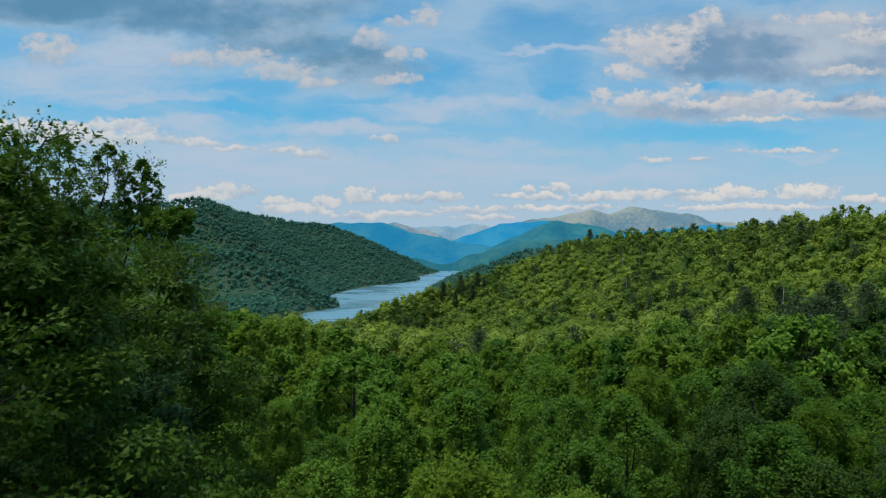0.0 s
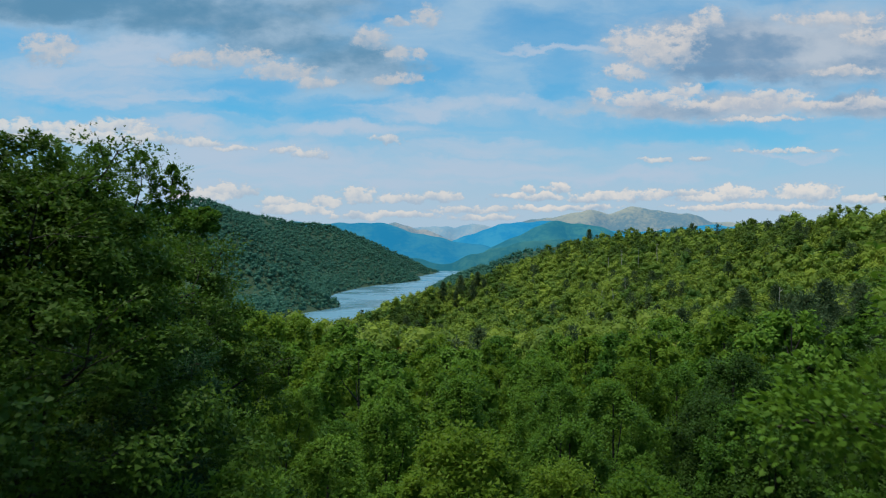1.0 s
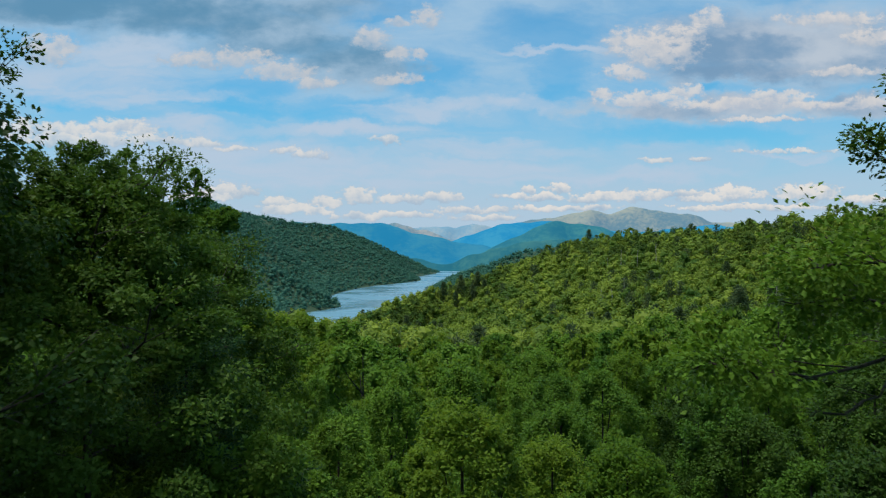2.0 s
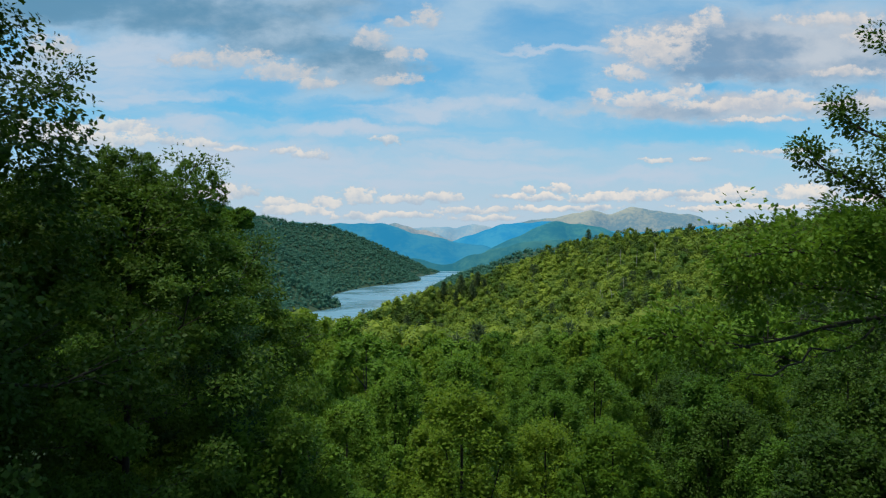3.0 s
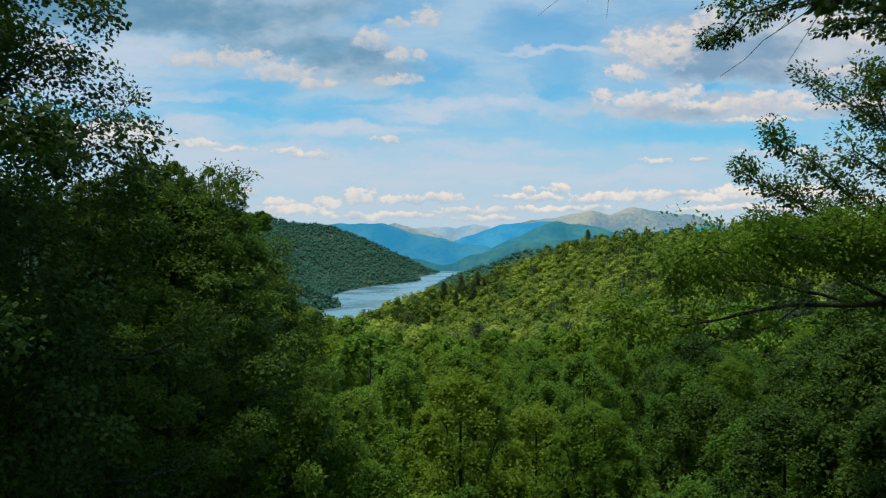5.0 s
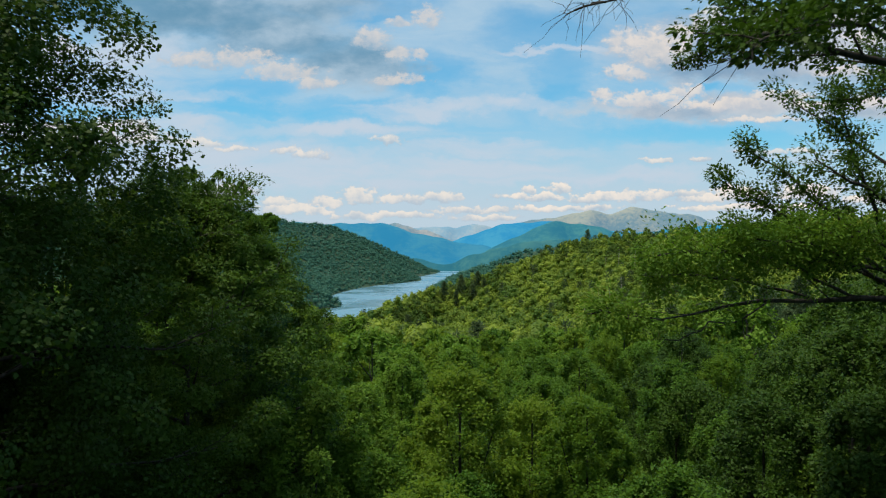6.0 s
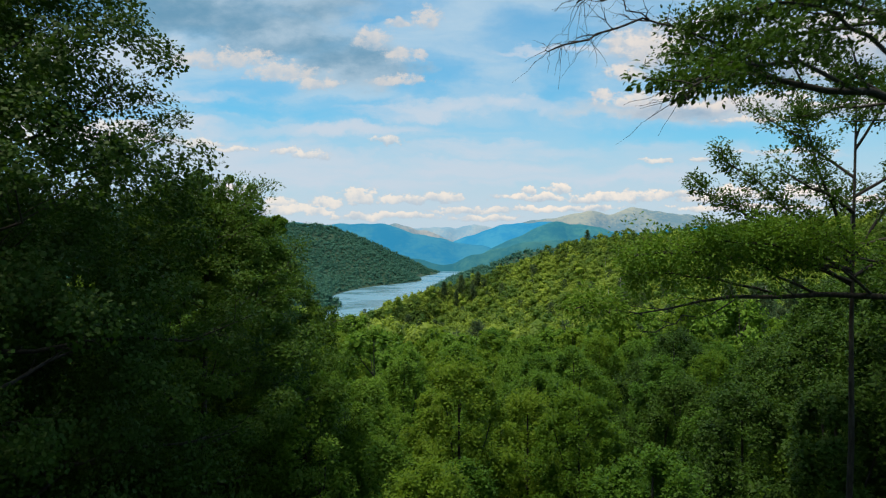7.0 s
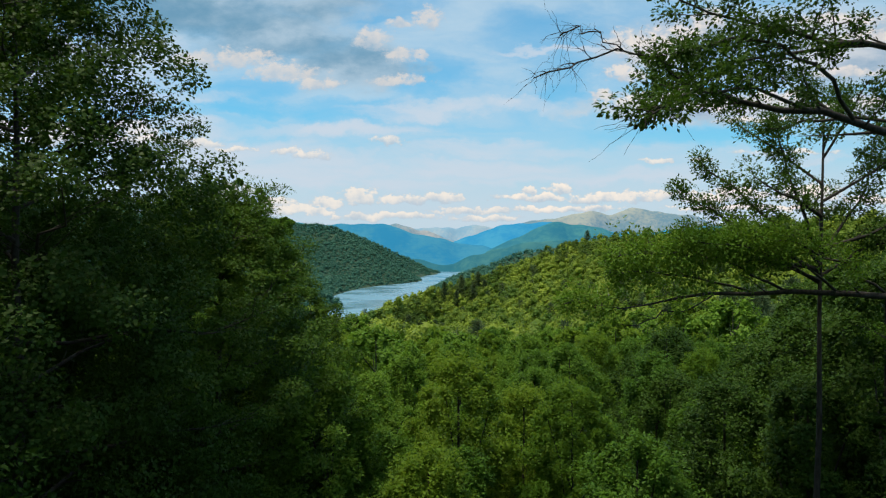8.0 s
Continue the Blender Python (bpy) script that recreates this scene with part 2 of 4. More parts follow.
WATER, n = material("lake_water")
at = n.put("ShaderNodeTexCoord").outputs["Object"]
ripple = n.maths("ADD", n.noise(n.vec("MULTIPLY", at, (1.0, 0.45, 1.0)), 0.8, 4.0, 0.6), n.maths("MULTIPLY", n.noise(at, 0.05, 3.0, 0.5), 1.5))
calm = n.noise(n.vec("MULTIPLY", at, (0.4, 0.55, 1.0)), 0.016, 4.0, 0.6)
finish(n, glossy_coat(n, (0.10, 0.23, 0.31), n.span(calm, 0.38, 0.62, 0.14, 0.45), bump=ripple, strength=0.03, distance=0.4, ior=1.42))

BANK, n = material("lake_shore_clay")
at = n.put("ShaderNodeTexCoord").outputs["Object"]
finish(n, glossy_coat(n, n.mix(n.noise(at, 0.15, 5.0, 0.6), (0.08, 0.05, 0.03), (0.24, 0.17, 0.11)), 0.95))


def far_material(name, dark, light, haze, glow, patch):
    """Wooded mountains so far off that haze veils them, painted here as emission."""
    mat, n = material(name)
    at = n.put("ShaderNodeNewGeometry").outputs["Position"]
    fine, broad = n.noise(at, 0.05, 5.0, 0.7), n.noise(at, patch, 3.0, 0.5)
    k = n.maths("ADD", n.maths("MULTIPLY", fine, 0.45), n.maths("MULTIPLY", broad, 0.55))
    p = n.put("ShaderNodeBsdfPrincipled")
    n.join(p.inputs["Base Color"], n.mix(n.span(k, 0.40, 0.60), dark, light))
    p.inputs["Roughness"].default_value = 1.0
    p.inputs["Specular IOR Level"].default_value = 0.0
    p.inputs["Emission Color"].default_value = (*haze, 1)
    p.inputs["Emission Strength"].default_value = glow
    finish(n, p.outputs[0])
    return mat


# ---- the lie of the land ----
def tent(x, y, crest, slope):
    """Height of a mountain side falling off evenly from a crest line of (x, y, z)."""
    best = np.full(np.shape(x), -1e9)
    for (ax, ay, az), (bx, by, bz) in zip(crest, crest[1:]):
        ex, ey = bx - ax, by - ay
        s = np.clip(((x - ax) * ex + (y - ay) * ey) / (ex * ex + ey * ey), 0, 1)
        best = np.maximum(best, az + s * (bz - az) - slope * np.hypot(x - ax - s * ex, y - ay - s * ey))
    return best


def away(x, y, line):
    best = np.full(np.shape(x), 1e9)
    for (ax, ay), (bx, by) in zip(line, line[1:]):
        ex, ey = bx - ax, by - ay
        s = np.clip(((x - ax) * ex + (y - ay) * ey) / (ex * ex + ey * ey), 0, 1)
        best = np.minimum(best, np.hypot(x - ax - s * ex, y - ay - s * ey))
    return best


def smooth(a, b, x):
    s = np.clip((x - a) / (b - a), 0, 1)
    return s * s * (3 - 2 * s)


def swell(x, y, size, seed):
    """Gentle rolling unevenness, about -1 to 1."""
    a = np.sin(x / size + seed) * np.cos(y / size * 0.83 + 1.7 * seed)
    b = np.sin((x * 0.6 + y * 0.8) / size * 1.9 + 2.3 * seed) * 0.5
    c = np.sin((x * 0.8 - y * 0.55) / size * 3.7 + 0.7 * seed) * 0.25
    return (a + b + c) / 1.5


def higher(a, b, k):
    return k * np.logaddexp(a / k, b / k)


RIGHT_CREST = [(235, 40, 64), (190, 200, 68), (168, 330, 70), (150, 430, 66), (110, 550, 66), (50, 540, 44), (-5, 490, 30), (-50, 428, 13), (-72, 405, 3)]
LEFT_CREST = [(-760, 1050, 135), (-419, 1250, 153), (-376, 1400, 140), (-329, 1500, 130), (-253, 1650, 120)]
LEFT_END = [(-253, 1650, 116), (-216, 1750, 108), (-150, 1900, 69), (-82, 2050, 35), (-27, 2180, 3), (-2, 2250, -8)]
SPUR_CREST = [(-520, 1000, 108), (-300, 900, 72), (-227, 880, 62), (-182, 874, 36), (-146, 872, -3)]
MID_CREST = [(430, 980, 112), (250, 1050, 86), (124, 1100, 69), (67, 1150, 46), (10, 1300, 14), (-22, 1420, -6)]
LAKE_LINE = [(-60, 470), (-62, 650), (-72, 900), (-85, 1150), (-62, 1500), (-5, 2260)]


def ground_height(x, y):
    x, y = np.asarray(x, float), np.asarray(y, float)
    lake = away(x, y, LAKE_LINE)
    base = -9 + (24 - 21 * smooth(1900, 2150, y)) * smooth(62, 120, lake)
    side = np.where(x > 0, 0.10 * np.minimum(x, 150), 0.15 * np.minimum(-x, 80) * smooth(330, 200, y))
    back = np.where(y < 0, 0.10 * np.minimum(-y, 200), 0)
    valley = 48 - 0.112 * (y.clip(0, 600) - 20) + side + back
    z = higher(base, valley, 3.0)
    z = higher(z, tent(x, y, RIGHT_CREST, 0.40), 5.0)
    far = smooth(600, 800, y)
    z = np.where(y > 500, higher(z, np.maximum(tent(x, y, LEFT_CREST, 0.60), tent(x, y, LEFT_END, 0.80)) + 5 * far * swell(x, y, 60, 1), 5.0), z)
    z = np.where(y > 500, higher(z, tent(x, y, SPUR_CREST, 0.62) + 3 * far * swell(x, y, 45, 2), 5.0), z)
    z = np.where(y > 500, higher(z, tent(x, y, MID_CREST, 0.50) + 4 * far * swell(x, y, 50, 3), 5.0), z)
    return z + 0.8 * swell(x, y, 11, 4) * smooth(2, 8, z)


# ---- meshes ----
def mesh_of(name, verts, faces):
    """A mesh from arrays of vertices and of faces that all have as many corners."""
    verts, faces = np.asarray(verts, np.float32), np.asarray(faces, np.int32)
    me = bpy.data.meshes.new(name)
    me.vertices.add(len(verts))
    me.vertices.foreach_set("co", verts.ravel())
    me.loops.add(faces.size)
    me.loops.foreach_set("vertex_index", faces.ravel())
    me.polygons.add(len(faces))
    me.polygons.foreach_set("loop_start", np.arange(0, faces.size, faces.shape[1], dtype=np.int32))
    me.update(calc_edges=True)
    return me


def part(name, me, mat, parent=None, label=""):
    if mat is not None and not me.materials:
        me.materials.append(mat)
    ob = new(name, me)
    ob.parent = parent
    return tagged(ob, label)


def shade_smooth(me):
    me.polygons.foreach_set("use_smooth", [True] * len(me.polygons))
    return me


def joined(pieces):
    verts, faces, n = [], [], 0
    for v, f in pieces:
        verts.append(v)
        faces.append(f + n)
        n += len(v)
    return np.concatenate(verts), np.concatenate(faces)


def tube(path, radii, sides):
    """A tapered tube along a path, with quads and a pointed end."""
    path, radii = np.asarray(path, float), np.asarray(radii, float)
    along = np.gradient(path, axis=0)
    along /= np.linalg.norm(along, axis=1, keepdims=True) + 1e-9
    ref = np.where(np.abs(along[:, 2:3]) > 0.9, [[1.0, 0, 0]], [[0, 0, 1.0]])
    a = np.cross(along, ref)
    a /= np.linalg.norm(a, axis=1, keepdims=True)
    b = np.cross(along, a)
    turn = np.arange(sides) * 2 * np.pi / sides
    ring = np.cos(turn)[None, :, None] * a[:, None] + np.sin(turn)[None, :, None] * b[:, None]
    verts = (path[:, None] + ring * radii[:, None, None]).reshape(-1, 3)
    i, j = np.meshgrid(np.arange(len(path) - 1), np.arange(sides), indexing="ij")
    k = (j + 1) % sides
    faces = np.stack([i * sides + j, i * sides + k, (i + 1) * sides + k, (i + 1) * sides + j], -1).reshape(-1, 4)
    return verts, faces


def blades(at, way, up, length, width, fold=0.18):
    """Folded pointed leaves: base, side, tip, side."""
    way = way / (np.linalg.norm(way, axis=1, keepdims=True) + 1e-9)
    across = np.cross(way, up)
    across /= np.linalg.norm(across, axis=1, keepdims=True) + 1e-9
    up = np.cross(across, way)
    length, width = length[:, None], width[:, None]
    mid = at + way * length * 0.48 + up * width * fold
    verts = np.stack([at, mid + across * width / 2, at + way * length, mid - across * width / 2], 1).reshape(-1, 3)
    return verts, np.arange(len(verts)).reshape(-1, 4)


def slivers(at, way, up, length, width):
    """Small three-cornered leaves, for crowns seen from farther off."""
    way = way / (np.linalg.norm(way, axis=1, keepdims=True) + 1e-9)
    across = np.cross(way, up)
    across *= width[:, None] / 2 / (np.linalg.norm(across, axis=1, keepdims=True) + 1e-9)
    verts = np.stack([at + across, at + way * length[:, None], at - across], 1).reshape(-1, 3)
    return verts, np.arange(len(verts)).reshape(-1, 3)


def bend(start, way, length, lift, rng, points=6, wobble=0.06):
    """A branch's path, curving up (lift) or down on its way."""
    s = np.linspace(0, 1, points)[:, None]
    path = start + way * length * s + np.array([0, 0, 1.0]) * lift * length * s ** 2
    path[1:] += rng.normal(0, wobble * length / 2, (points - 1, 3)) * s[1:]
    return path


def on_path(path, s):
    k = np.clip(s, 0, 0.9999) * (len(path) - 1)
    i = int(k)
    return path[i] + (path[i + 1] - path[i]) * (k - i), path[i + 1] - path[i]


def side_branches(path, r0, rng, secs, sprays, spread, first, share, tubes, tips):
    """Twigs along a limb, and the places where its leaves sit."""
    length = np.linalg.norm(np.diff(path, axis=0), axis=1).sum()
    for i in range(secs):
        s = first + (1 - first) * (i + rng.uniform(0.1, 0.9)) / secs
        p, d = on_path(path, s)
        d = d / np.linalg.norm(d)
        level = np.cross(d, (0, 0, 1.0))
        level /= np.linalg.norm(level) + 1e-6
        way = d * rng.uniform(0.5, 1.0) + level * rng.uniform(0.5, 1.1) * (1 if i % 2 else -1) + np.array([0, 0, rng.uniform(-0.25, 0.65)])
        way /= np.linalg.norm(way)
        reach = length * share * (1.25 - 0.75 * s) * rng.uniform(0.7, 1.25)
        twig = bend(p, way, min(reach, 2.6), rng.uniform(-0.15, 0.2), rng, 4, 0.14)
        r = max(r0 * (1 - 0.8 * s) * 0.4, 0.012)
        tubes.append(tube(twig, np.linspace(r, 0.006, 4), 4))
        for k in range(sprays):
            q, e = on_path(twig, 0.3 + 0.7 * (k + rng.uniform(0.3, 1)) / sprays)
            tips.append((q + rng.normal(0, spread * 0.35, 3), e / (np.linalg.norm(e) + 1e-9)))
    tips.append((path[-1], path[-1] - path[-2]))


def leaf_sprays(tips, rng, per, size, spread, flat=0.45, droop=0.25, ratio=0.62, shape=None):
    """Leaves round each spray's place, mostly level and pointing outward."""
    at = np.repeat(np.array([t[0] for t in tips]), per, 0)
    way = np.repeat(np.array([t[1] / (np.linalg.norm(t[1]) + 1e-9) for t in tips]), per, 0)
    ball = rng.normal(0, 1, at.shape)
    ball *= (rng.uniform(0.35, 1.0, len(at)) ** 0.6 / np.linalg.norm(ball, axis=1))[:, None] * 1.5
    full = np.repeat(rng.uniform(0.45, 1.4, len(tips)), per)[:, None]
    off = ball * spread * full * np.array([1, 1, flat])
    way = way * 0.5 + ball * 0.5 + rng.normal(0, 0.4, at.shape) - np.array([0, 0, droop])
    up = ball * 0.55 + rng.normal(0, 0.32, at.shape) + np.array([0, 0, 0.75])
    length = size * rng.uniform(0.65, 1.3, len(at))
    return (shape or blades)(at + off, way, up, length, length * ratio * rng.uniform(0.8, 1.2, len(at)))


def broadleaf(seed, height, clear, radius, limbs, secs, sprays, per, leaf, spread, bole=0.16, steep=0.35, full=1.0, boughs=(), flat=0.45, shape=None):
    """Arrays of a broad-leaved tree: trunk, each limb and the crown, its foot at the origin."""
    rng = np.random.default_rng(seed)
    s = np.linspace(0, 1, 9)
    trunk = np.stack([np.cumsum(rng.normal(0, 0.012, 9)) * height * 0.3, np.cumsum(rng.normal(0, 0.012, 9)) * height * 0.3, s * height * 0.96], 1)
    trunk[:, :2] -= trunk[0, :2]
    girth = bole * (1 - 0.92 * s) + 0.012
    girth[0] *= 1.35
    tips, limb_parts, turn = [], [], rng.uniform(0, 6.3)
    for i in range(limbs):
        f = (i + rng.uniform(0, 0.8)) / limbs
        p, _ = on_path(trunk, (clear + (height - clear) * f * 0.97) / height)
        turn += 2.4 + rng.normal(0, 0.35)
        reach = radius * (0.25 + 0.80 * math.sin(math.pi * (0.22 + 0.76 * f)) ** 0.8) * rng.uniform(0.72, 1.18) * full
        rise = steep * (0.15 + 1.6 * f * f) + rng.normal(0, 0.1)
        way = np.array([math.cos(turn), math.sin(turn), rise])
        way /= np.linalg.norm(way)
        path = bend(p, way, reach, rng.uniform(-0.05, 0.22), rng)
        r0 = bole * (0.50 - 0.32 * f)
        tubes = [tube(path, np.linspace(r0, 0.014, 6), 6)]
        side_branches(path, r0, rng, secs, sprays, spread, 0.22, 0.42, tubes, tips)
        limb_parts.append(joined(tubes))
    for path, r0, many, leafy in boughs:
        path = np.array(path, float)
        if r0 > 0.045:
            path[0, :2] = on_path(trunk, path[0, 2] / (height * 0.96))[0][:2]
        smooth_path = np.stack([np.interp(np.linspace(0, 1, 10), np.linspace(0, 1, len(path)), path[:, a]) for a in range(3)], 1)
        smooth_path[1:-1] += rng.normal(0, 0.05, (8, 3))
        tubes, bare = [tube(smooth_path, np.linspace(r0, 0.014, 10), 8)], []
        side_branches(smooth_path, r0, rng, many, sprays + 1, spread if leafy else 0.0, 0.25, 0.15, tubes, bare)
        if leafy:
            tips += bare
        else:
            for q, e in bare:
                tubes.append(tube(bend(q, e / np.linalg.norm(e) + rng.normal(0, 0.6, 3), rng.uniform(0.2, 0.45), -0.2, rng, 6, 0.16), np.linspace(0.005, 0.002, 6), 3))
        limb_parts.append(joined(tubes))
    tips.append((trunk[-1], trunk[-1] - trunk[-2]))
    return tube(trunk, girth, 10), limb_parts, leaf_sprays(tips, rng, per, leaf, spread, flat, shape=shape)


def tufted(seed, height, clear, radius, clumps, per, leaf, bole=0.16, point=0.35, wood=True, squash=0.9, leaves=slivers, rough=0.36, core=0.0):
    """Arrays of a smaller or farther broad-leaved tree, whose crown is a dome of leafy tufts."""
    rng = np.random.default_rng(seed)
    trunk = tube(np.stack([np.zeros(5), np.zeros(5), np.linspace(0, height * 0.9, 5)], 1), np.linspace(bole, 0.03, 5), 6)
    deep = height - clear
    f = np.clip((np.arange(clumps) + rng.uniform(0, 1, clumps)) / clumps, 0, 1)
    turn = np.arange(clumps) * 2.4 + rng.normal(0, 0.4, clumps)
    wide = radius * np.sqrt(np.clip(1 - (np.abs(f - point) / np.where(f > point, 1 - point, point + 0.15)) ** 2, 0.0, 1)) * rng.uniform(0.42, 1.06, clumps)
    heart = np.stack([wide * np.cos(turn), wide * np.sin(turn), clear + deep * (0.04 + 0.86 * f)], 1)
    limb_parts = []
    if wood:
        for c in heart[:: max(1, clumps // 9)]:
            root = np.array([0, 0, max(clear * 0.6, c[2] - 0.28 * deep)])
            path = np.stack([root, root * 0.4 + c * 0.6 - np.array([0, 0, 0.25]), c])
            limb_parts.append(tube(path, (bole * 0.35, bole * 0.22, 0.02), 4))
    big = radius * rng.uniform(0.22, 0.50, clumps) * (1.12 - 0.45 * f) * (9.0 / clumps) ** 0.26
    at, size = np.repeat(heart, per, 0), np.repeat(big, per)[:, None]
    ball = rng.normal(0, 1, at.shape) + np.array([0, 0, 0.35])
    ball /= np.linalg.norm(ball, axis=1, keepdims=True)
    shell = rng.uniform(0.45, 1.15, (len(at), 1))
    off = ball * size * shell * np.array([1, 1, squash])
    out = at + off - np.array([0, 0, clear + 0.35 * deep])
    out /= np.linalg.norm(out, axis=1, keepdims=True) + 1e-9
    up = ball * 0.55 + out * 0.55 + np.array([0, 0, 0.25]) + rng.normal(0, rough, at.shape)
    way = np.cross(up, rng.normal(0, 1, at.shape)) * 0.8 + ball * 0.55 + np.array([0, 0, 0.1])
    length = leaf * rng.uniform(0.65, 1.3, len(at))
    crown = leaves(at + off, way, up, length, length * rng.uniform(0.6, 0.95, len(at)))
    if core:
        # the dense middle of each tuft
        tips = np.array([(1, 0, 0), (0, 1, 0), (-1, 0, 0), (0, -1, 0), (0, 0, 1), (0, 0, -1)], float)
        lumps = heart[:, None] + tips[None] * (big * core)[:, None, None] * rng.uniform(0.75, 1.2, (clumps, 6, 1)) + rng.normal(0, 0.08, (clumps, 6, 3)) * big[:, None, None]
        ring = np.array([(0, 1, 4), (1, 2, 4), (2, 3, 4), (3, 0, 4), (1, 0, 5), (2, 1, 5), (3, 2, 5), (0, 3, 5)])
        crown = joined([crown, (lumps.reshape(-1, 3), (ring[None] + 6 * np.arange(clumps)[:, None, None]).reshape(-1, 3))])
    return trunk, limb_parts, crown


def ball(divisions):
    bm = bmesh.new()
    bmesh.ops.create_icosphere(bm, subdivisions=divisions, radius=1.0)
    v, f = np.array([p.co for p in bm.verts]), np.array([[p.index for p in q.verts] for q in bm.faces])
    bm.free()
    return v, f


def domed(seed, height, clear, radius, lumps, per, leaf, core=0.86, jag=0.28):
    """The crown of a far broad-leaved tree: heaped leafy lumps, each a ragged heart with a shell of leaves."""
    rng = np.random.default_rng(seed)
    deep = height - clear
    f = (np.arange(lumps) + rng.uniform(0.2, 0.8, lumps)) / lumps
    turn = np.arange(lumps) * 2.4 + rng.normal(0, 0.4, lumps)
    wide = radius * 0.66 * np.sqrt(np.clip(1 - ((f - 0.25) / 0.8) ** 2, 0.0, 1)) * rng.uniform(0.7, 1.2, lumps)
    heart = np.stack([wide * np.cos(turn), wide * np.sin(turn), clear + deep * (0.2 + 0.62 * f)], 1)
    big = radius * rng.uniform(0.32, 0.58, lumps) * (1.1 - 0.3 * f) * (7.0 / lumps) ** 0.3
    v, faces = ball(1)
    verts = heart[:, None] + v[None] * (core * big)[:, None, None] * rng.uniform(1 - jag, 1 + jag, (lumps, len(v), 1)) * np.array([1, 1, 0.85])
    crown = (verts.reshape(-1, 3), (faces[None] + len(v) * np.arange(lumps)[:, None, None]).reshape(-1, 3))
    at, size = np.repeat(heart, per, 0), np.repeat(big, per)[:, None]
    out = rng.normal(0, 1, at.shape) + np.array([0, 0, 0.35])
    out /= np.linalg.norm(out, axis=1, keepdims=True)
    at = at + out * size * rng.uniform(0.75, 1.25, size.shape)
    whole = at - np.array([0, 0, clear + 0.3 * deep])
    whole /= np.linalg.norm(whole, axis=1, keepdims=True)
    up = out * 0.6 + whole * 0.5 + rng.normal(0, 0.25, at.shape)
    length = leaf * rng.uniform(0.6, 1.3, len(at))
    return joined([crown, slivers(at, np.cross(up, rng.normal(0, 1, at.shape)) + 0.3 * out, up, length, length * 0.85)])


def conifer(seed, height, clear, radius, tiers, arms, per, leaf, bole=0.2, droop=0.2, ragged=0.3):
    """A pine: a straight trunk and tiers of level boughs, widest low down, with gaps between them."""
    rng = np.random.default_rng(seed)
    trunk = np.stack([np.zeros(5), np.zeros(5), np.linspace(0, height, 5)], 1)
    tips, tubes = [], [tube(trunk, np.linspace(bole, 0.02, 5), 7)]
    for i in range(tiers):
        f = i / tiers
        full = rng.uniform(1 - ragged, 1 + 0.5 * ragged)
        for k in range(arms):
            turn = 2 * math.pi * (k + rng.uniform(0, 0.8)) / arms + i * 0.7
            reach = radius * (1 - f) ** 0.85 * full * rng.uniform(0.75, 1.2) + 0.2
            way = np.array([math.cos(turn), math.sin(turn), -droop + 0.55 * f])
            p = np.array([0, 0, clear + (height - clear) * (f + rng.uniform(0, 0.35) / tiers)])
            path = bend(p, way, reach, 0.12, rng, 4, 0.04)
            if leaf < 0.6:
                tubes.append(tube(path, np.linspace(0.04, 0.01, 4), 3))
            for s in np.linspace(0.25, 1, 3 + round(2 * (1 - f))):
                q, e = on_path(path, s)
                tips.append((q, e))
    for s in (0.3, 0.6, 1.0):
        tips.append((trunk[-1] - np.array([0, 0, 1.3 * (1 - s)]), np.array([0, 0, 1.0])))
    return joined(tubes), leaf_sprays(tips, rng, per, leaf, leaf * 0.6, 0.35, -0.1, 0.30)


def plant_tree(arrays, at, leaf, label, group="", turn=0.0, size=1.0, category="tree", bark=BARK):
    """One tree with its trunk, limbs and crown as parts, its foot a little in the ground."""
    trunk, limb_parts, crown = arrays
    tree = tagged(new("tree"), label, category, group)
    tree.matrix_world = pose(at[0], at[1], at[2], 0, 0, turn) @ Matrix.Scale(size, 4)
    part("trunk", shade_smooth(mesh_of("trunk", *trunk)), bark, tree)
    for limb in limb_parts:
        part("limb", shade_smooth(mesh_of("limb", *limb)), bark, tree)
    part("crown", mesh_of("crown", *crown), leaf, tree)
    return tree


def foot(x, y, sink=0.3):
    return (x, y, float(ground_height(x, y)) - sink)


# ---- ground and lake ----
rings = np.concatenate([[0.0], np.geomspace(3, 4900, 150)])
turns = np.linspace(0, 2 * np.pi, 289)[:-1]
rr, tt = np.meshgrid(rings, turns, indexing="ij")
gx, gy = rr * np.sin(tt), rr * np.cos(tt) - 8
gz = ground_height(gx, gy)
i, j = np.meshgrid(np.arange(len(rings) - 1), np.arange(len(turns)), indexing="ij")
k = (j + 1) % len(turns)
m = len(turns)
ground = part("ground", shade_smooth(mesh_of("ground", np.stack([gx, gy, gz], -1).reshape(-1, 3), np.stack([i * m + j, i * m + k, (i + 1) * m + k, (i + 1) * m + j], -1).reshape(-1, 4))), SOIL)
tagged(ground, "dark leaf-littered forest floor of hills and valley", "ground", kind="structure")
wx, wy = np.meshgrid(np.linspace(-420, 260, 24), np.linspace(420, 2330, 60), indexing="ij")
i, j = np.meshgrid(np.arange(23), np.arange(59), indexing="ij")
lake = part("water", mesh_of("water", np.stack([wx, wy, wx * 0], -1).reshape(-1, 3), np.stack([i * 60 + j, (i + 1) * 60 + j, (i + 1) * 60 + j + 1, i * 60 + j + 1], -1).reshape(-1, 4)), WATER)
tagged(lake, "calm blue-grey mountain lake winding between wooded shores", "lake", kind="structure")


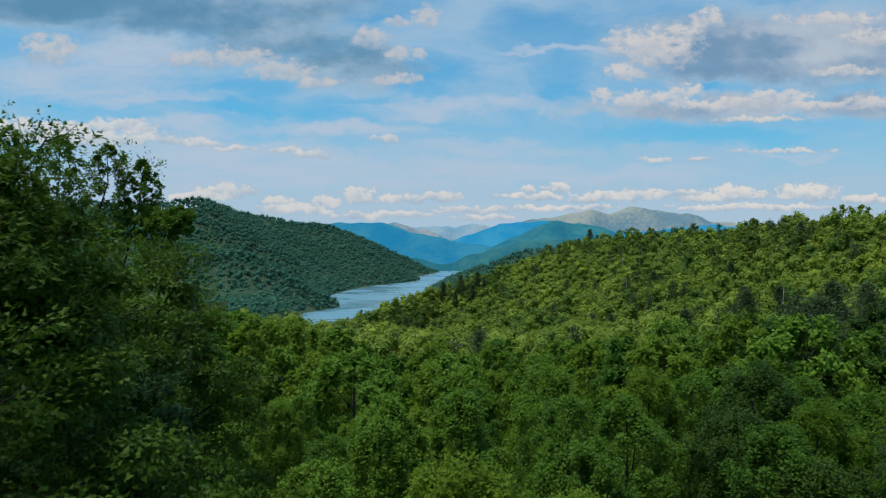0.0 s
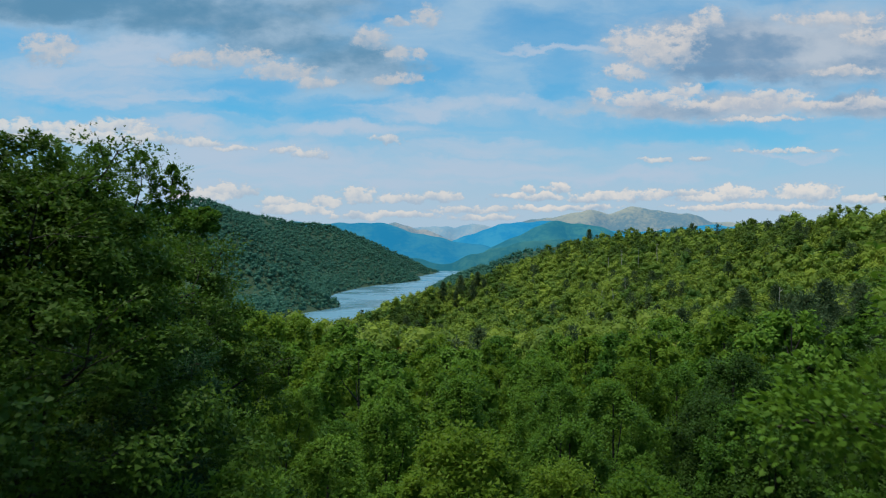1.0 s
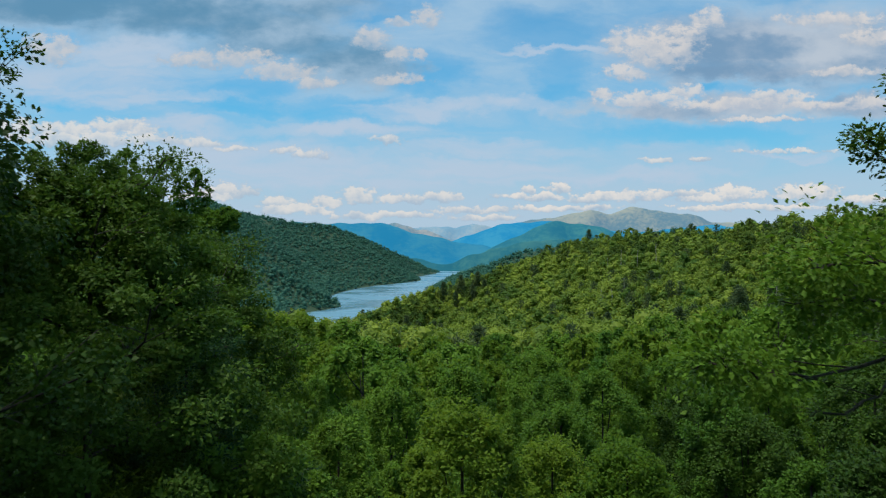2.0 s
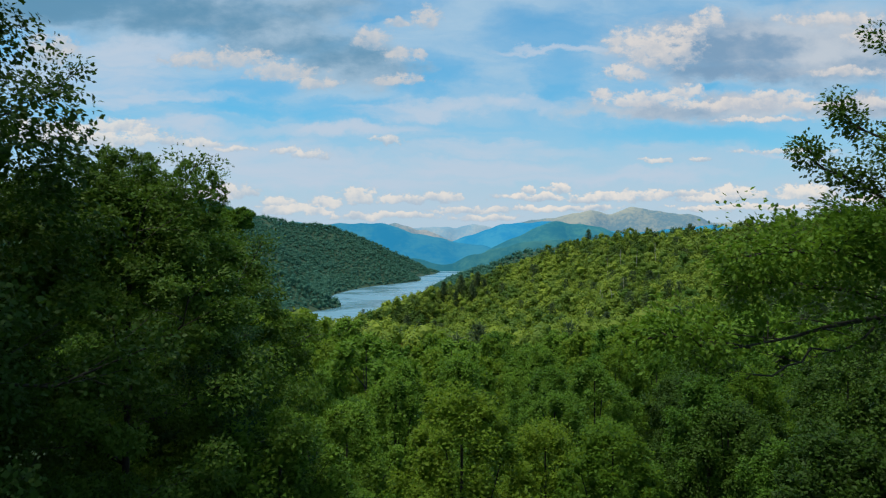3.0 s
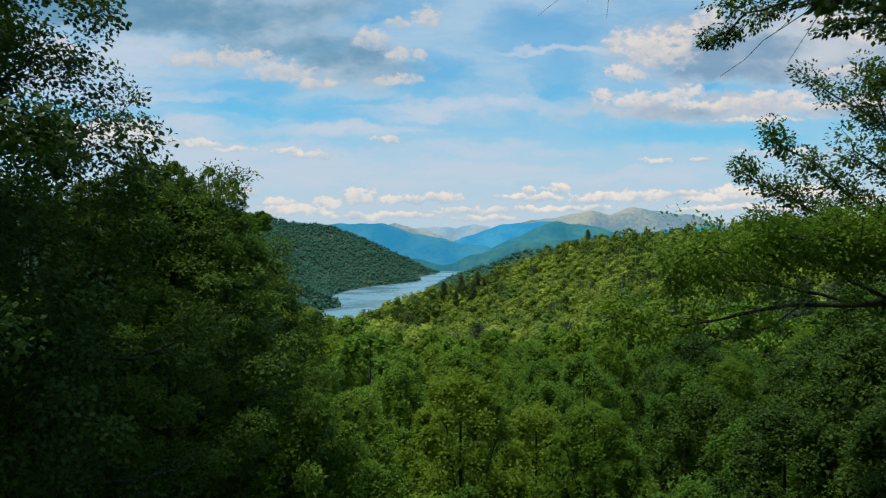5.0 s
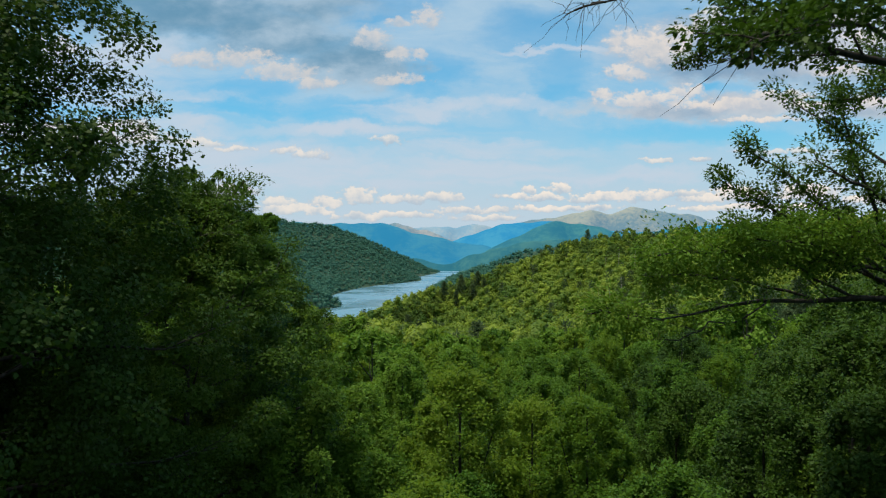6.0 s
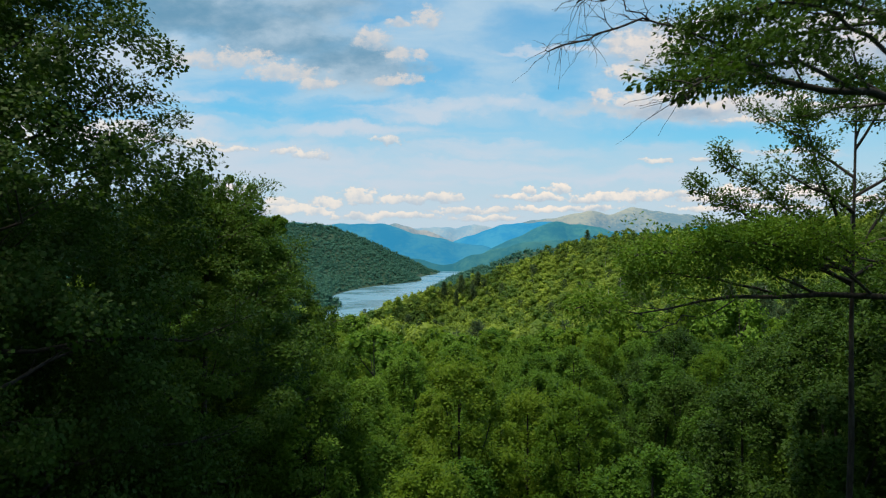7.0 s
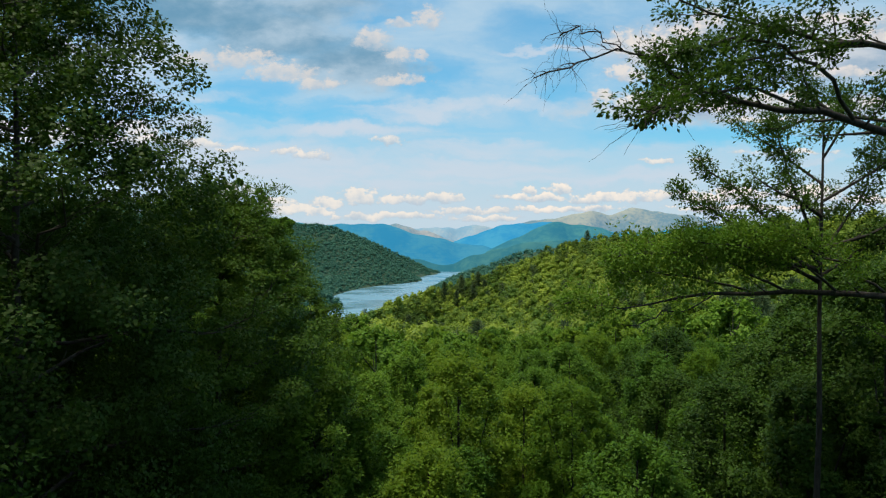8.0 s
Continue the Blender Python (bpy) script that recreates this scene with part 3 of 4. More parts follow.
# ---- far ranges ----
def far_range(label, distance, crest, mat, depth, seed):
    """A far range: a ridge of rolling spurs below a skyline given as bearing and rise."""
    rng = np.random.default_rng(seed)
    bearing = np.linspace(crest[0][0], crest[-1][0], 220)
    rise = np.interp(bearing, [c[0] for c in crest], [c[1] for c in crest])
    rise = np.convolve(np.pad(rise, 4, mode="edge"), np.ones(9) / 9, mode="valid")
    phase = rng.uniform(0, 6, 4)
    rows = []
    for s in np.linspace(-1.0, 0.6, 40):
        y = distance + s * depth
        x = bearing * distance * (1 + 0.12 * s)
        spur = 0.5 + 0.5 * np.sin(x / depth * 5.0 + phase[0] + 1.6 * np.sin(x / depth * 2.1 + phase[1]))
        drop = abs(s) ** (0.75 + 0.7 * spur)
        top = EYE + rise * distance + 2.5 * np.sin(x / 31 + phase[2]) + 1.5 * np.sin(x / 13 + phase[3])
        z = -30 + (top + 30) * (1 - drop)
        z = z + 9 * swell(x, np.full_like(x, y), 70, seed) * min(1, abs(s) * 6)
        rows.append(np.stack([x, np.full_like(x, y), z], -1))
    i, j = np.meshgrid(np.arange(39), np.arange(219), indexing="ij")
    faces = np.stack([i * 220 + j, i * 220 + j + 1, (i + 1) * 220 + j + 1, (i + 1) * 220 + j], -1).reshape(-1, 4)
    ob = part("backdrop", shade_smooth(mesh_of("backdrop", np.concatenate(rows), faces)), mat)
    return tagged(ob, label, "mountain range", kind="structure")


def skyline(*points):
    return [((px - 784) / 1295, (441 - py) / 1295) for px, py in points]


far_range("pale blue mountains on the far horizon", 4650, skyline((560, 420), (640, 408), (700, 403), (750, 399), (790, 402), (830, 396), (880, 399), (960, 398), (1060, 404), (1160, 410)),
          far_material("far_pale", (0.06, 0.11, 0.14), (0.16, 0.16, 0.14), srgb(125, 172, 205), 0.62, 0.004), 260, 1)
# the yellower light tone includes patches of sun painted on the slopes
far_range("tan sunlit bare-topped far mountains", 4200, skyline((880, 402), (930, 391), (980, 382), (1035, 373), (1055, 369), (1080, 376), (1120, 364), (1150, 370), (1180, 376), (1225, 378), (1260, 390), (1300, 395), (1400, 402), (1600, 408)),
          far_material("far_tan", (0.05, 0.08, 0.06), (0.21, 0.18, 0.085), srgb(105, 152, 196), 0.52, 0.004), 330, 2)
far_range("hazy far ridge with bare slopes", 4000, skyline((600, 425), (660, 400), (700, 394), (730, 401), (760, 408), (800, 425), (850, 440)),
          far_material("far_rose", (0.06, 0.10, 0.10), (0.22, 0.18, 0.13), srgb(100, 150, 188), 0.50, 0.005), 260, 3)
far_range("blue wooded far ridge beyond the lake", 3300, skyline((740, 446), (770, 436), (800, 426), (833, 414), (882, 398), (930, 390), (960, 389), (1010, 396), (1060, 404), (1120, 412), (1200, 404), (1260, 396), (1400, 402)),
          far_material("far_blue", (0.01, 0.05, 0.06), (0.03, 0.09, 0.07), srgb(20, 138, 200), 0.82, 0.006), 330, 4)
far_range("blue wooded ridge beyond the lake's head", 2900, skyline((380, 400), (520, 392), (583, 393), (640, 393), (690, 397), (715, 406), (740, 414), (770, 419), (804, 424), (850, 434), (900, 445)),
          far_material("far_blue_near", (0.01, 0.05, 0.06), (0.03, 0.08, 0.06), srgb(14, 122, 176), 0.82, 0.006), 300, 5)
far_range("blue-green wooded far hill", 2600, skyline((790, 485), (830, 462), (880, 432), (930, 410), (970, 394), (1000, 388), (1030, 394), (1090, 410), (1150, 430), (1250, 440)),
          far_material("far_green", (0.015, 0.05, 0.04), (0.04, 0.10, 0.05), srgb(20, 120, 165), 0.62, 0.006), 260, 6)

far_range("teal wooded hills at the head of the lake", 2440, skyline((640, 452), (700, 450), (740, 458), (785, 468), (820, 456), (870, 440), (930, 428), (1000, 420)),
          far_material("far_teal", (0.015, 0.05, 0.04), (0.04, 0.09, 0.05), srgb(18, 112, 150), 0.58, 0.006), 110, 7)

# ---- large trees beside the camera's way ----
BIG = "large trees beside the clearing"


def hero(seed, x, y, top, clear, radius, leaf_mat, label, limbs=22, secs=9, sprays=4, per=32, leaf=0.115, spread=0.40, steep=0.35, bole=0.2, boughs=(), tufts=0, tuft=150, point=0.35, flat=0.45, over=0.0, full=1.0, squash=0.45, heads=(), shape=slivers):
    """A large tree: limbs with sprays of leaves, a dome of leafy tufts, and separate leafy heads (x, y, top, radius, depth)."""
    at = foot(x, y)
    h, c = top - at[2], clear - at[2]
    local = [([(a - at[0], b - at[1], z - at[2]) for a, b, z in path], r, many, leafy) for path, r, many, leafy in boughs]
    trunk, limb_parts, crown = broadleaf(seed, h, c, radius, limbs, secs, sprays, per, leaf, spread, bole, steep, boughs=local, flat=flat, full=full, shape=shape)
    pieces = [crown]
    if tufts:
        pieces.append(tufted(seed + 100, h + over, c, radius * 0.95, tufts, tuft, leaf * 1.1, point=point, squash=squash, leaves=shape)[2])
    for n, (hx, hy, hz, wide, deep) in enumerate(heads):
        v, f = tufted(seed + 200 + n, deep, 0, wide, round(36 + 50 * wide), 110, leaf * 0.85, point=0.5, squash=1.0, leaves=shape)[2]
        pieces.append((v + np.array([hx - at[0], hy - at[1], hz - deep - at[2]]), f))
    return plant_tree((trunk, limb_parts, joined(pieces)), at, leaf_mat, label, BIG)


hero(11, -8.7, 12.3, 72.4, 56.0, 5.3, LIME_LEAF, "broad conical leafy tree with layered boughs", limbs=24, secs=7, sprays=3, per=50, leaf=0.095, steep=0.5, flat=0.35, tufts=320, tuft=420, point=0.44, over=0.5, full=0.85, squash=0.6,
     heads=[(-8.6, 12.3, 72.6, 1.2, 4.0), (-9.7, 12.0, 72.3, 1.3, 4.0), (-7.6, 12.4, 71.8, 1.1, 4.0), (-10.9, 12.0, 72.0, 1.4, 4.0)])
hero(17, -12.8, 25.0, 70.2, 57.0, 4.4, MAPLE_LEAF, "tall tree with bright green upright tufted top", limbs=14, secs=6, sprays=3, per=60, leaf=0.09, steep=0.7, tufts=280, tuft=260, point=0.4, squash=0.8, boughs=[
    ([(-12.8, 25.0, 62.0), (-11.0, 24.8, 68.0), (-10.1, 24.6, 72.6)], 0.08, 3, True),
    ([(-12.8, 25.0, 63.0), (-11.6, 24.8, 69.0), (-11.3, 24.6, 73.2)], 0.08, 3, True),
    ([(-12.8, 25.0, 62.0), (-13.2, 24.8, 69.0), (-12.9, 24.6, 73.4)], 0.08, 3, True),
    ([(-12.8, 25.0, 62.0), (-14.4, 24.8, 68.5), (-14.6, 24.6, 73.6)], 0.08, 3, True),
    ([(-12.8, 25.0, 64.0), (-10.4, 24.4, 68.8), (-8.6, 23.8, 71.0)], 0.06, 4, True),
], heads=[(-10.1, 24.6, 73.3, 0.62, 3.2), (-11.25, 24.6, 73.9, 0.8, 4.2), (-12.9, 24.6, 74.1, 0.95, 3.8), (-14.6, 24.6, 74.4, 0.9, 4.0), (-9.4, 24.2, 71.6, 0.8, 3.0), (-8.6, 23.8, 71.4, 0.5, 0.9)])
hero(18, -7.9, 19.6, 70.6, 57.0, 3.4, LIME_LEAF, "yellow-green leafy tree with an open uneven crown", limbs=18, secs=6, sprays=3, per=50, leaf=0.10, steep=0.55, flat=0.6, tufts=150, tuft=330, point=0.45, squash=0.7, full=0.9)
hero(12, -11.8, 4.6, 81.0, 56.5, 6.9, OAK_LEAF, "tall dark green oak with layered leafy boughs", limbs=34, secs=8, sprays=3, per=54, leaf=0.10, flat=0.34, tufts=460, tuft=340, point=0.38, full=0.8, squash=0.75, shape=blades)
hero(13, -12.6, -2.8, 75.0, 58.0, 5.4, OAK_LEAF, "dark green oak with drooping leafy boughs", limbs=20, secs=7, sprays=3, per=44, leaf=0.105, flat=0.34, tufts=200, tuft=330, full=0.85, squash=0.7)
hero(15, -8.0, 17.4, 69.0, 57.0, 3.4, BLUE_LEAF, "dark blue-green leafy tree among lighter ones", limbs=14, secs=6, sprays=3, per=50, leaf=0.10, tufts=100, tuft=340, full=0.9)
hero(14, 10.95, 5.4, 74.6, 69.8, 2.9, OAK_LEAF, "slender open-crowned oak with bare lower trunk", limbs=9, secs=7, sprays=4, per=36, leaf=0.09, spread=0.22, bole=0.15, steep=1.1, flat=0.7, shape=blades, boughs=[
    ([(10.5, 5.4, 69.6), (9.7, 5.8, 71.6), (9.3, 6.2, 73.6)], 0.06, 12, True),
    ([(10.5, 5.4, 69.2), (9.0, 6.4, 70.9), (7.6, 7.2, 72.4)], 0.06, 14, True),
    ([(10.5, 5.4, 69.0), (8.7, 6.4, 70.2), (6.9, 7.0, 71.4)], 0.06, 16, True),
    ([(10.5, 5.4, 68.8), (8.8, 5.6, 69.6), (6.9, 5.9, 70.3)], 0.05, 18, True),
    ([(10.5, 5.4, 68.7), (9.4, 6.8, 69.5), (7.8, 7.8, 69.9)], 0.05, 16, True),
    ([(10.5, 5.4, 69.4), (11.8, 5.8, 71.2), (12.4, 6.2, 73.0)], 0.05, 14, True),
    ([(10.5, 5.4, 68.9), (12.0, 5.6, 69.8), (13.4, 5.8, 70.4)], 0.05, 14, True),
])
hero(16, 13.4, 1.2, 85.0, 73.6, 6.0, OAK_LEAF, "spreading old oak with long nearly level boughs", limbs=16, secs=8, sprays=4, per=40, leaf=0.08, spread=0.17, bole=0.34, steep=0.6, flat=0.75, shape=blades, boughs=[
    ([(13.4, 1.2, 71.2), (10.5, 0.2, 71.9), (8.5, -0.6, 72.1), (6.7, -1.0, 72.3), (5.6, -1.1, 72.5), (4.7, -1.3, 72.75), (4.0, -1.6, 72.9)], 0.12, 18, True),
    ([(6.9, -1.0, 72.3), (5.2, -2.4, 72.45), (3.7, -4.0, 72.0), (2.7, -5.0, 71.5)], 0.04, 14, True),
    ([(7.8, -0.8, 72.2), (6.4, -2.2, 72.9), (4.9, -3.2, 73.0), (3.4, -3.6, 72.7)], 0.045, 14, True),
    ([(13.4, 1.2, 73.0), (9.8, -0.4, 73.5), (8.2, -0.9, 73.6), (6.9, -1.2, 73.7), (5.5, -1.6, 73.8), (3.8, -2.0, 74.2)], 0.09, 18, True),
    ([(8.2, -0.9, 73.6), (6.8, 1.0, 73.9), (5.6, 3.0, 73.9), (5.1, 4.0, 73.7)], 0.04, 12, True),
    ([(13.4, 1.2, 74.8), (9.0, -1.4, 74.8), (6.2, -2.4, 74.7), (4.4, -2.8, 74.7)], 0.09, 14, True),
    ([(13.4, 1.2, 72.0), (11.0, 2.4, 72.7), (9.2, 3.0, 72.9), (8.0, 3.4, 72.7)], 0.07, 12, True),
    ([(4.5, -1.6, 72.85), (3.6, -2.0, 73.1), (3.0, -2.2, 73.15), (2.4, -2.2, 72.95), (1.9, -2.2, 72.85), (1.55, -2.2, 72.7)], 0.02, 10, False),
    ([(3.0, -2.2, 73.15), (2.6, -2.2, 73.4), (2.2, -2.2, 73.45), (1.9, -2.2, 73.4)], 0.012, 5, False),
    ([(3.2, -4.5, 71.9), (2.8, -4.8, 71.6), (2.6, -5.0, 71.4)], 0.010, 4, False),
])
hero(19, 14.9, 5.2, 76.0, 66.5, 3.2, MAPLE_LEAF, "green oak with one long low level bough", limbs=12, secs=7, sprays=3, per=40, leaf=0.09, spread=0.28, bole=0.24, steep=0.6, flat=1.0, shape=blades, boughs=[
    ([(14.9, 5.2, 67.6), (13.2, 5.0, 68.1), (11.5, 4.9, 68.4), (10.4, 4.9, 68.5), (9.0, 5.5, 68.5), (7.6, 5.4, 68.45), (6.4, 4.9, 68.4), (5.4, 4.4, 68.2), (4.3, 4.0, 68.1)], 0.11, 6, True),
    ([(9.4, 5.4, 68.5), (7.8, 4.8, 69.2), (6.0, 4.2, 69.6), (4.3, 3.6, 69.5)], 0.042, 24, True),
    ([(8.4, 5.5, 68.5), (6.8, 5.0, 68.9), (5.4, 4.4, 69.1), (4.3, 3.9, 69.0)], 0.038, 18, True),
    ([(10.6, 5.0, 68.5), (9.2, 4.6, 69.4), (7.6, 4.2, 69.8), (6.0, 4.0, 69.9)], 0.042, 22, True),
    ([(12.0, 5.0, 68.4), (10.6, 4.6, 69.3), (9.0, 4.4, 69.9), (7.6, 4.4, 70.1)], 0.042, 20, True),
    ([(4.6, 4.1, 68.1), (3.8, 4.0, 68.2), (3.0, 4.0, 68.25)], 0.02, 9, True),
    ([(7.4, 5.3, 68.45), (6.4, 4.6, 68.1), (5.4, 4.2, 67.9), (4.6, 4.0, 67.7)], 0.02, 6, False),
])

# ---- trees in the valley ----
rng = np.random.default_rng(5)
NEAR = [tufted(31 + s, 15, 4.0, 2.4 + 0.3 * s, 100 + 8 * s, 300, 0.105, 0.13, 0.06 + 0.07 * s, squash=1.15, rough=0.3, core=0.5) for s in range(4)]
MID = [tufted(41 + s, 16, 7.0, 3.0 + 0.4 * s, 38 + 2 * s, 125, 0.31, 0.15, 0.2 + 0.08 * s, squash=0.85, rough=0.3, core=0.7) for s in range(4)]
FAR = [tufted(51 + s, 16, 8, 3.2 + 0.4 * s, 18 + s, 44, 0.56, 0.16, 0.25 + 0.07 * s, squash=0.8, rough=0.22, core=0.75) for s in range(4)]
PINE_MID = [conifer(61 + s, 19, 4, 4.4, 15, 7, 15, 0.42, 0.2, -0.02) for s in range(2)]
PINE_MID.append(conifer(63, 19, 4, 4.4, 13, 7, 12, 0.7, 0.25, -0.05, 0.4))
LEAVES = [MAPLE_LEAF, SPRING_LEAF, YOUNG_LEAF, OAK_LEAF]


def stock(arrays, leaf_mat, label, group):
    """A first tree of a kind, to be copied; limbs and trunk in one wooden part."""
    trunk, limb_parts, crown = arrays
    tree = tagged(new("tree"), label, "tree", group)
    part("trunk", shade_smooth(mesh_of("trunk", *joined([trunk, *limb_parts]))), BARK, tree)
    part("crown", mesh_of("crown", *crown), leaf_mat, tree)
    return tree


def stock_pine(arrays, label, group):
    tree = tagged(new("pine_tree"), label, "pine tree", group)
    part("trunk", shade_smooth(mesh_of("trunk", *arrays[0])), BARK, tree)
    part("crown", mesh_of("crown", *arrays[1]), NEEDLE, tree)
    return tree


# far copies share these labels, but stand unseen and are added for shade
GREENS = ("leafy mid-green young tree in the wooded valley", "yellow-green spring-leaved tree in the wooded valley", "fresh green leafy tree in the wooded valley", "dark green leafy tree in the wooded valley")
kinds = {}
for name, arrays in (("near", NEAR), ("mid", MID), ("far", FAR)):
    kinds[name] = [stock(a, LEAVES[n], GREENS[n], "valley trees") for n, a in enumerate(arrays)]
# dark oaks for the dim right side, also used unseen at the left
kinds["shade"] = [stock(NEAR[1], OAK_LEAF, "dark green leafy oak in deep shade, some unseen to cast it", "valley trees")]
kinds["pine"] = [stock_pine(a, "dark green ragged pine rising from the woods", "pines in the woods") for a in PINE_MID]
used = set()


def put(kind, n, x, y, size, turn):
    tree = kinds[kind][n]
    if (kind, n) in used:
        tree = copy_thing(tree, Matrix())
    used.add((kind, n))
    tree.matrix_world = pose(*foot(x, y), 0, 0, turn)
    tree.scale = (size, size, size)
    return tree


HEROES = [(-9.4, 12.4, 4.0), (-11.8, 4.2, 5.5), (-12.6, -3.5, 4.6), (-8.2, 18.4, 3.2), (10.5, 5.4, 1.5), (13.2, 0.8, 2.0)]


def scatter(x0, x1, y0, y1, gap, keep):
    """Uneven planting over a stretch of the plan."""
    out = []
    for y in np.arange(y0, y1, gap):
        for x in np.arange(x0, x1, gap):
            px, py = x + rng.uniform(-0.45, 0.45) * gap, y + rng.uniform(-0.45, 0.45) * gap
            if keep(px, py):
                out.append((px, py))
    return out


def free(x, y):
    return all(math.hypot(x - a, y - b) > r for a, b, r in HEROES)


near_sites = scatter(-14, 24, -4, 48, 5.0, lambda x, y: free(x, y) and not (x < -1.5 and y < 9.5) and abs(x) < 8 + 0.6 * (y + 12) and x > -4.5 - 0.5 * max(0, y - 12))
for x, y in near_sites:
    g = float(ground_height(x, y))
    goal = 63.9 + rng.normal(0, 1.1) - 0.1 * max(0, y - 25) + 0.06 * max(0, x)
    goal -= 2.6 * max(0.0, min(1.0, (6 - y) / 6))
    # shade below the right-hand oaks is put in as darker leaf kinds
    shade_toned = x > 4 and (y < 14 or (y < 42 and rng.random() < 0.6))
    put("near", (3 if int(7 * x + 3 * y) % 3 == 0 else 2) if shade_toned else int(rng.choice((0, 0, 2, 1, 2, 1) if y > 25 else (0, 2, 1))), x, y, min(max((goal - g) / 14.6, 0.6), 1.35), rng.uniform(0, 360))
# tall belt out of view at the left, added to shade the big trees
for x, y in scatter(-40, -18, -34, 4, 7.5, lambda x, y: True):
    put("far", int(rng.integers(4)), x, y, (rng.uniform(88, 93) - float(ground_height(x, y))) / 15.2, rng.uniform(0, 360))
# unseen belt behind, added to keep sky light off the tree fronts
for x, y in scatter(-18, 36, -46, -27, 8.0, lambda x, y: True):
    put("far", int(rng.integers(4)), x, y, (rng.uniform(80, 86) - float(ground_height(x, y))) / 15.2, rng.uniform(0, 360))
# the tallest left ones are out of view, added to shade their neighbours
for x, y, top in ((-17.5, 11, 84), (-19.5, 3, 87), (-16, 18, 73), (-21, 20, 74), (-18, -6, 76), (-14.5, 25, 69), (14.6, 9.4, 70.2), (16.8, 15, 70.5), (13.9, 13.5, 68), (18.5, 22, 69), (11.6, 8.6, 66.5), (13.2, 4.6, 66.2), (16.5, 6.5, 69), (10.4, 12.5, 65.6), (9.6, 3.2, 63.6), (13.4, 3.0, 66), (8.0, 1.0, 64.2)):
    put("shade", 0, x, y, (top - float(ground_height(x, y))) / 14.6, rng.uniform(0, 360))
mid_sites = scatter(-90, 110, 48, 128, 7.2, lambda x, y: abs(x) < 8 + 0.62 * (y + 8))
for x, y in mid_sites:
    if rng.random() < (0.2 if x > 0.42 * y else 0.05):
        put("pine", int(rng.integers(2)), x, y, rng.uniform(0.8, 1.1), rng.uniform(0, 360))
    else:
        # farther right the leaves are chosen darker to dim that edge
        put("mid", int(rng.choice((2, 3, 3) if x > 0.4 * y else (0, 0, 1, 1, 1, 2, 2))), x, y, rng.uniform(0.72, 1.2), rng.uniform(0, 360))
for x, y, size in ((89, 216, 1.2), (70, 120, 1.0), (62, 116, 0.85), (104, 226, 1.0), (147, 300, 1.15), (110, 548, 1.2), (101, 545, 1.0), (-44, 404, 0.95), (-37, 412, 0.9), (-30, 420, 0.85),
                   (-50, 398, 0.8), (-22, 432, 0.9), (0, 486, 0.9), (12, 498, 0.95), (24, 508, 0.9), (118, 300, 0.9), (155, 366, 1.0), (74, 250, 1.0), (52, 190, 0.9), (86, 545, 0.9), (124, 520, 1.0), (135, 460, 1.0), (60, 262, 0.95), (40, 235, 0.9), (95, 330, 1.0)):
    put("pine", 2 if y > 200 else int(rng.integers(2)), x, y, size * (1.2 if y > 390 and x < 60 else 0.85 if y > 390 else 1.0), rng.uniform(0, 360))
    if y > 390 and x < 60:
        put("pine", 2, x + rng.uniform(4, 9), y - rng.uniform(2, 9), size * rng.uniform(0.95, 1.2), rng.uniform(0, 360))

for x, y, size in ((66, 124, 1.12), (57, 117, 0.95), (76, 131, 1.1), (88, 212, 1.15), (57, 172, 1.0), (48, 92, 0.8)):
    put("pine", 2, x, y, size, rng.uniform(0, 360))

# ---- a russet tree and bleached dead trunks ----
russet = stock(FAR[1], RUST_LEAF, "russet-brown leafed tree in the green valley", "")
russet.matrix_world = pose(*foot(-10.6, 158)) @ Matrix.Scale(0.95, 4)
for x, y, h in ((71, 326, 21), (77, 327, 19), (101, 218, 20), (73, 330, 18), (96, 420, 21), (104, 425, 22), (60, 300, 17), (118, 400, 21), (84, 335, 20), (110, 410, 20)):
    lean = bend(np.zeros(3), np.array([rng.normal(0, 0.02), rng.normal(0, 0.02), 1.0]), h, 0, rng, 6, 0.01)
    pieces = [tube(lean, np.linspace(0.24, 0.07, 6), 7)]
    snag = tagged(new("dead_tree"), "bleached bare dead trunk standing among green trees", "dead tree", "dead trunks on the hillside")
    snag.matrix_world = pose(*foot(x, y))
    part("trunk", shade_smooth(mesh_of("trunk", *pieces[0])), DEAD_WOOD, snag)
    for s in (0.7, 0.82, 0.93):
        p, _ = on_path(lean, s)
        a = rng.uniform(0, 6.3)
        part("limb", mesh_of("limb", *tube(bend(p, np.array([math.cos(a), math.sin(a), 0.5]), rng.uniform(0.6, 1.5), 0.2, rng, 4), np.linspace(0.06, 0.02, 4), 4)), DEAD_WOOD, snag)

# ---- woods farther off ----
def tiled(arrays, places, sizes, turns):
    v, f = arrays
    c, s = np.cos(turns)[:, None], np.sin(turns)[:, None]
    x = (v[None, :, 0] * c - v[None, :, 1] * s) * sizes[:, None] + places[:, 0:1]
    y = (v[None, :, 0] * s + v[None, :, 1] * c) * sizes[:, None] + places[:, 1:2]
    z = v[None, :, 2] * sizes[:, None] + places[:, 2:3]
    verts = np.stack([x, y, z], -1).reshape(-1, 3)
    faces = (f[None] + (np.arange(len(places)) * len(v))[:, None, None]).reshape(-1, f.shape[1])
    return verts, faces


